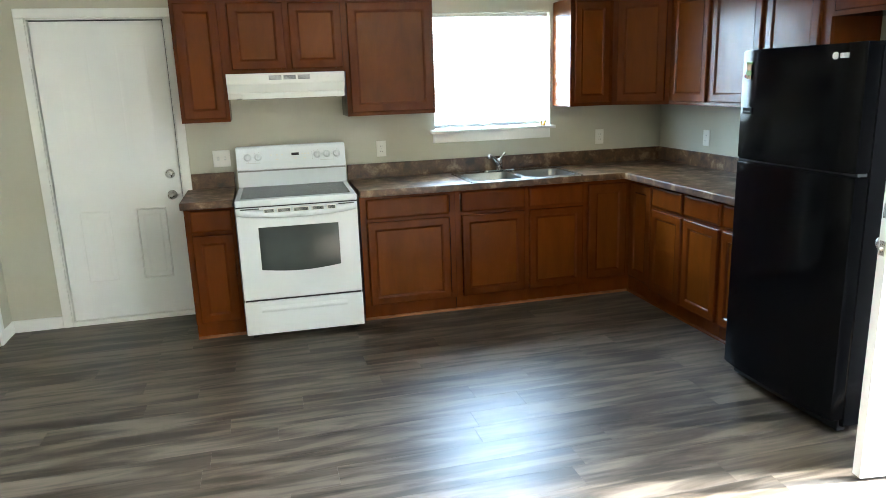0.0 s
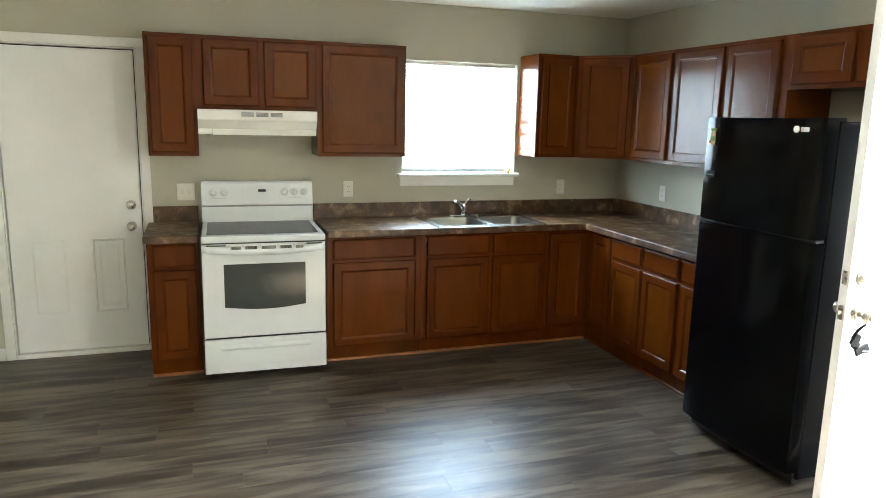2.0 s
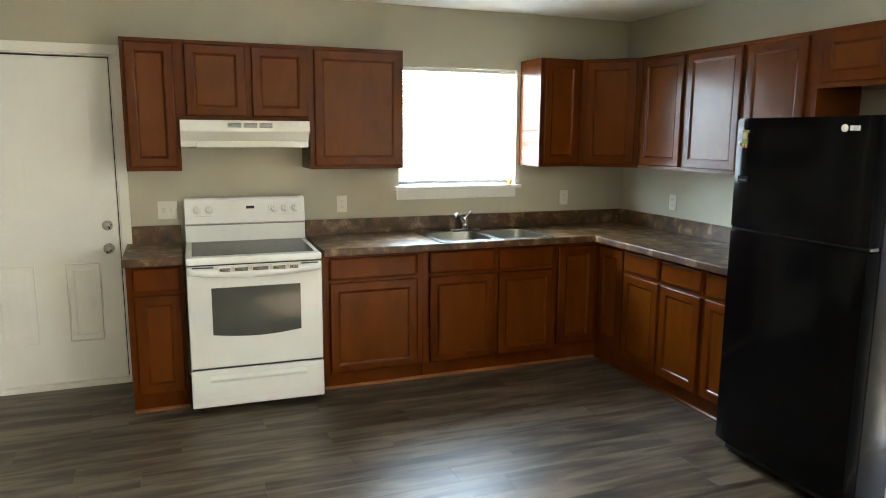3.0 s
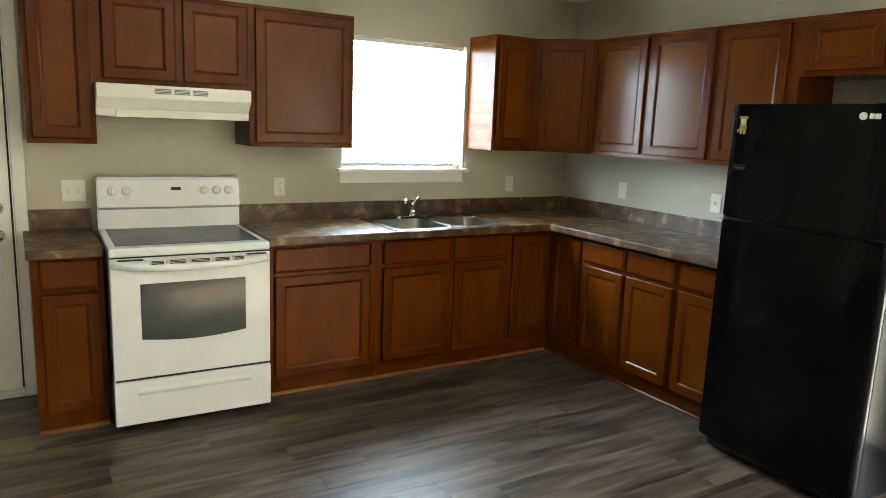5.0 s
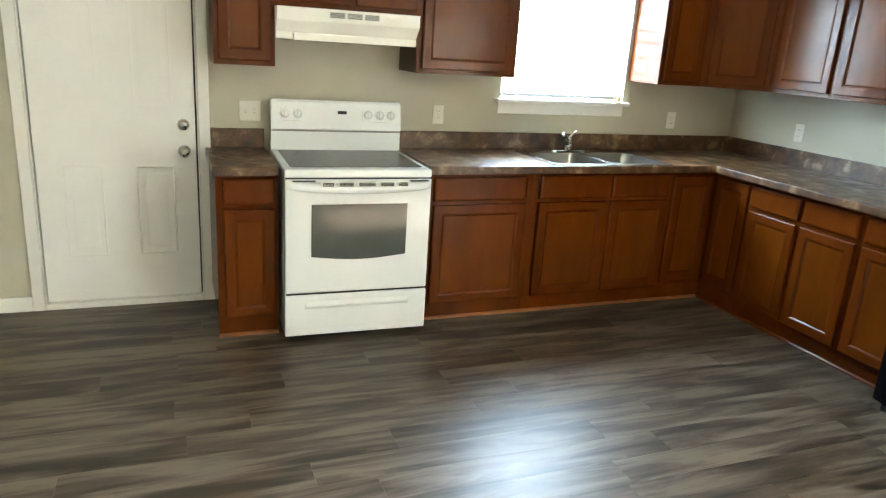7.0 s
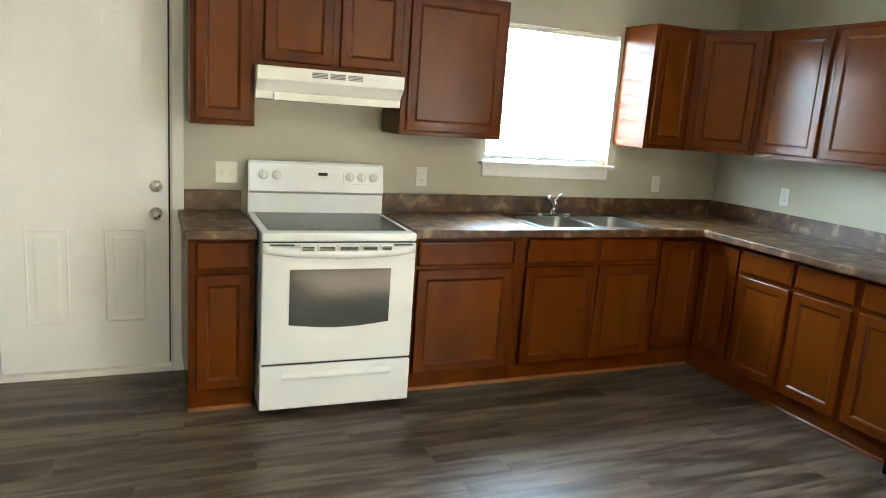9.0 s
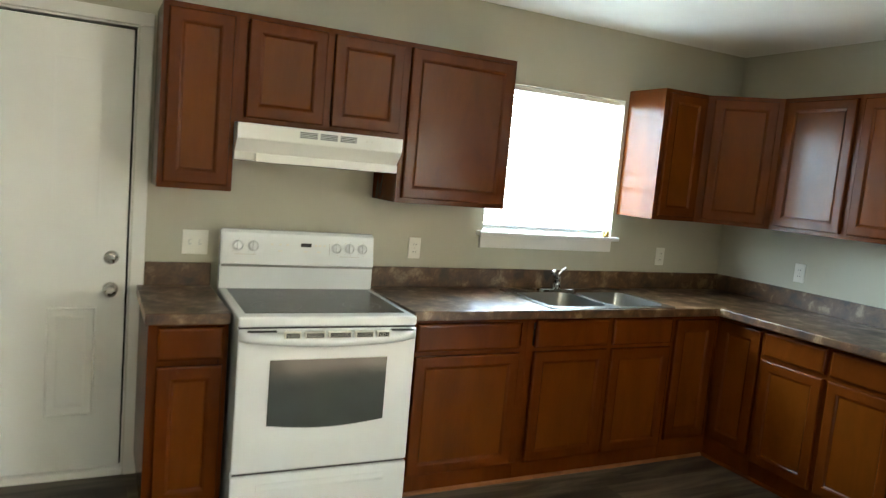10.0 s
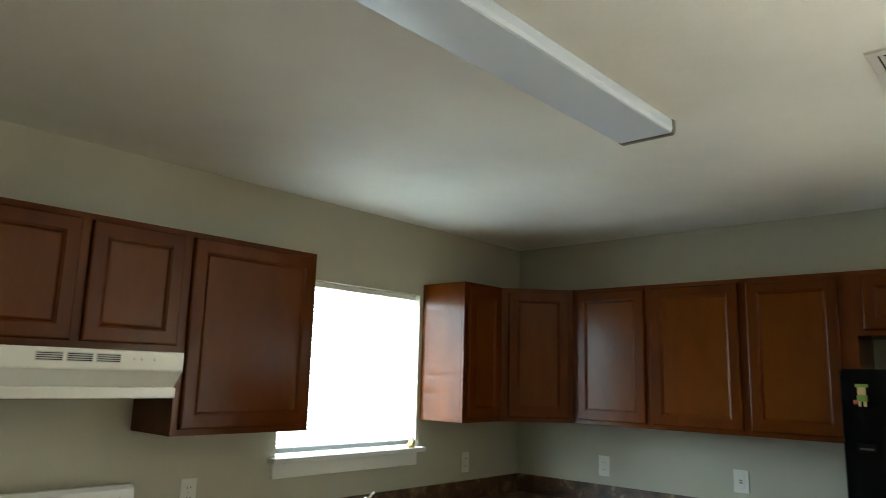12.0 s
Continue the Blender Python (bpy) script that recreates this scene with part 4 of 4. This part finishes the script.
logo = part("badge", rod(bmesh.new(), (0.608, -FD + 0.003, 1.644), (0.608, -FD - 0.002, 1.644), 0.015, 0.015, 24), SILVERPRINT, fridge, "round silver badge with two bars")
for x0, x1 in ((0.632, 0.648), (0.653, 0.671)):
    part("bar", box(bmesh.new(), x0, x1, -FD + 0.000, -FD + 0.008, 1.634, 1.654), SILVERPRINT, logo)
magnet = thing("fridge_magnet", fridge.matrix_world @ pose(0.078, -FD + 0.004, 1.555), "small green, tan and red magnet on black fridge door", "magnet")
for n, x0, x1, z0, z1, mat in (("hat", -0.020, 0.022, 0.070, 0.082, MAGNET), ("top", -0.013, 0.014, 0.042, 0.070, MAGNETTAN), ("middle", -0.016, 0.018, 0.018, 0.042, MAGNET), ("foot", -0.012, -0.003, 0.0, 0.018, MAGNETTAN), ("foot", 0.005, 0.014, 0.0, 0.018, MAGNETTAN), ("patch", -0.028, -0.015, 0.008, 0.024, MAGNETRED)):
    part(n, box(bmesh.new(), x0, x1, -0.006, 0.001, z0, z1, 0.002), mat, magnet)
tag2 = thing("fridge_magnet", fridge.matrix_world @ pose(0.082, -FD + 0.003, 1.392), "small dark printed magnet on black fridge door", "magnet")
part("plate", box(bmesh.new(), -0.030, 0.034, -0.004, 0.001, 0.0, 0.030, 0.002), KEYBLACK, tag2)
part("print", box(bmesh.new(), -0.022, 0.024, -0.0048, -0.003, 0.008, 0.015), RINGPRINT, tag2)


# ---- wall plates ----
def plate(m, w, label, category):
    p = thing(category.replace(" ", "_"), m, label, category)
    part("cover", box(bmesh.new(), -w / 2, w / 2, -0.006, 0, -0.058, 0.058, 0.003), PLASTIC, p)
    return p


def outlet(m, label="ivory duplex wall outlet on greige wall"):
    p = plate(m, 0.072, label, "wall outlet")
    for dz in (-0.020, 0.020):
        r = part("receptacle", slab_of(bmesh.new(), round_rect(-0.0165, 0.0165, -0.0140, 0.0140, 0.008), 0, 0.003), PLASTIC, p)
        r.matrix_basis = pose(0, -0.0055, dz, 90, 0, 0)
        for x in (-0.007, 0.007):
            part("slot", box(bmesh.new(), x - 0.0015, x + 0.0015, -0.004, 0.0036, 0.0028, 0.0033), DARK, r)
    part("screw", rod(bmesh.new(), (0, -0.006, 0), (0, -0.0075, 0), 0.003, 0.0025, 10), NICKEL, p)


outlet(pose(1.054, 0, 1.122))
outlet(pose(2.825, 0, 1.122))
outlet(EAST(-0.629, 1.125))
gf = plate(EAST(-1.424, 1.127), 0.078, "ivory rocker outlet plate on greige wall", "wall outlet")
part("rocker", box(bmesh.new(), -0.017, 0.017, -0.009, -0.005, -0.034, 0.034, 0.002), PLASTIC, gf)
for z in (-0.006, 0.006):
    part("button", box(bmesh.new(), -0.008, 0.008, -0.0105, -0.008, z - 0.004, z + 0.004, 0.001), GREY, gf)
sw = plate(pose(-0.082, 0, 1.115), 0.117, "ivory double toggle light switch by the stove", "light switch")
for x in (-0.023, 0.023):
    bm = box(bmesh.new(), x - 0.005, x + 0.005, -0.018, -0.004, -0.004, 0.010, 0.001)
    part("toggle", bm, PLASTIC, sw)
    part("slot", box(bmesh.new(), x - 0.007, x + 0.007, -0.0068, -0.004, -0.013, 0.013), FAINT, sw)

# ---- ceiling ----
light = thing("fluorescent_ceiling_light", pose(1.004, -1.770, TOP), "long unlit fluorescent ceiling light with frosted lens", "ceiling light")
part("pan", box(bmesh.new(), -0.645, 0.645, -0.062, 0.062, -0.028, 0, 0.002), TRIM, light)
part("lens", prism(bmesh.new(), [(-0.097, -0.002), (-0.099, -0.032), (-0.095, -0.044), (-0.090, -0.047), (0.090, -0.047), (0.095, -0.044), (0.099, -0.032), (0.097, -0.002)], -0.640, 0.640), LENS, light, "frosted bluish acrylic lens")
for x in (-0.654, 0.634):
    part("end_cap", prism(bmesh.new(), [(-0.100, -0.001), (-0.101, -0.033), (-0.097, -0.046), (-0.090, -0.050), (0.090, -0.050), (0.097, -0.046), (0.101, -0.033), (0.100, -0.001)], x, x + 0.020), ENDCAP, light, "dull tan end cap")
vent = thing("ceiling_vent", pose(1.666, -2.604, TOP), "white metal ceiling air register with slats", "air vent")
bm = rect_loops(bmesh.new(), 0, 0.35, 0, 0.30, [(0, 0), (0.004, -0.006), (0.024, -0.009), (0.026, -0.002)])
bmesh.ops.transform(bm, matrix=pose(-0.175, -0.15, 0, -90, 0, 0) @ Matrix.Diagonal((1, -1, 1, 1)) @ Matrix.Diagonal((1, 1, -1, 1)), verts=bm.verts)
bmesh.ops.recalc_face_normals(bm, faces=bm.faces)
lo = min(v.co.z for v in bm.verts)
cy = sum(v.co.y for v in bm.verts) / len(bm.verts)
for v in bm.verts:
    v.co.y -= cy
    if lo > -0.001:
        v.co.z = -v.co.z
bmesh.ops.recalc_face_normals(bm, faces=bm.faces)
part("frame", bm, TRIM, vent)
part("backing", box(bmesh.new(), -0.15, 0.15, -0.125, 0.125, -0.003, 0), DARK, vent)
for k in range(9):
    bm = box(bmesh.new(), -0.149, 0.149, -0.009, 0.009, -0.0008, 0.0008)
    bmesh.ops.transform(bm, matrix=pose(0, -0.112 + 0.028 * k, -0.008, 35, 0, 0), verts=bm.verts)
    part("slat", bm, TRIM, vent)

# ---- floor planks ----
def plank(bm, cx, cy, w, h):
    """One board with eased edges, half sizes w and h, its top at the floor's level."""
    corners = ((-1, -1), (1, -1), (1, 1), (-1, 1))
    lo, md, hi = [[bm.verts.new((cx + sx * (w - e), cy + sy * (h - e), z)) for sx, sy in corners] for e, z in ((0, -0.004), (0, -0.0004), (0.0004, 0))]
    for p, q in ((lo, md), (md, hi)):
        for k in range(4):
            bm.faces.new((p[k], p[(k + 1) % 4], q[(k + 1) % 4], q[k]))
    bm.faces.new(hi)


rng = random.Random(5)
PW, PL, GAP = 0.152, 1.22, 0.00015
far = bmesh.new()
y = 0.0
while y > BACK:
    y1 = max(y - PW, BACK)
    west = LEFT if y > TURNY + 0.01 else WIDE
    x = WIDE - rng.uniform(0.1, 1.1)
    while x < RIGHT:
        a, c = max(x, west), min(x + PL, RIGHT)
        if c - a > 0.02:
            if c < -1.7 or y < -5.6:
                plank(far, (a + c) / 2, (y + y1) / 2, (c - a) / 2 - GAP, (y - y1) / 2 - GAP)
            else:
                bm = bmesh.new()
                plank(bm, 0, 0, (c - a) / 2 - GAP, (y - y1) / 2 - GAP)
                part("plank", bm, VINYL, floor).location = ((a + c) / 2, (y + y1) / 2, 0)
        x += PL
    y = y1
tagged(part("plank_field", far, VINYL, floor), kind="stuff")
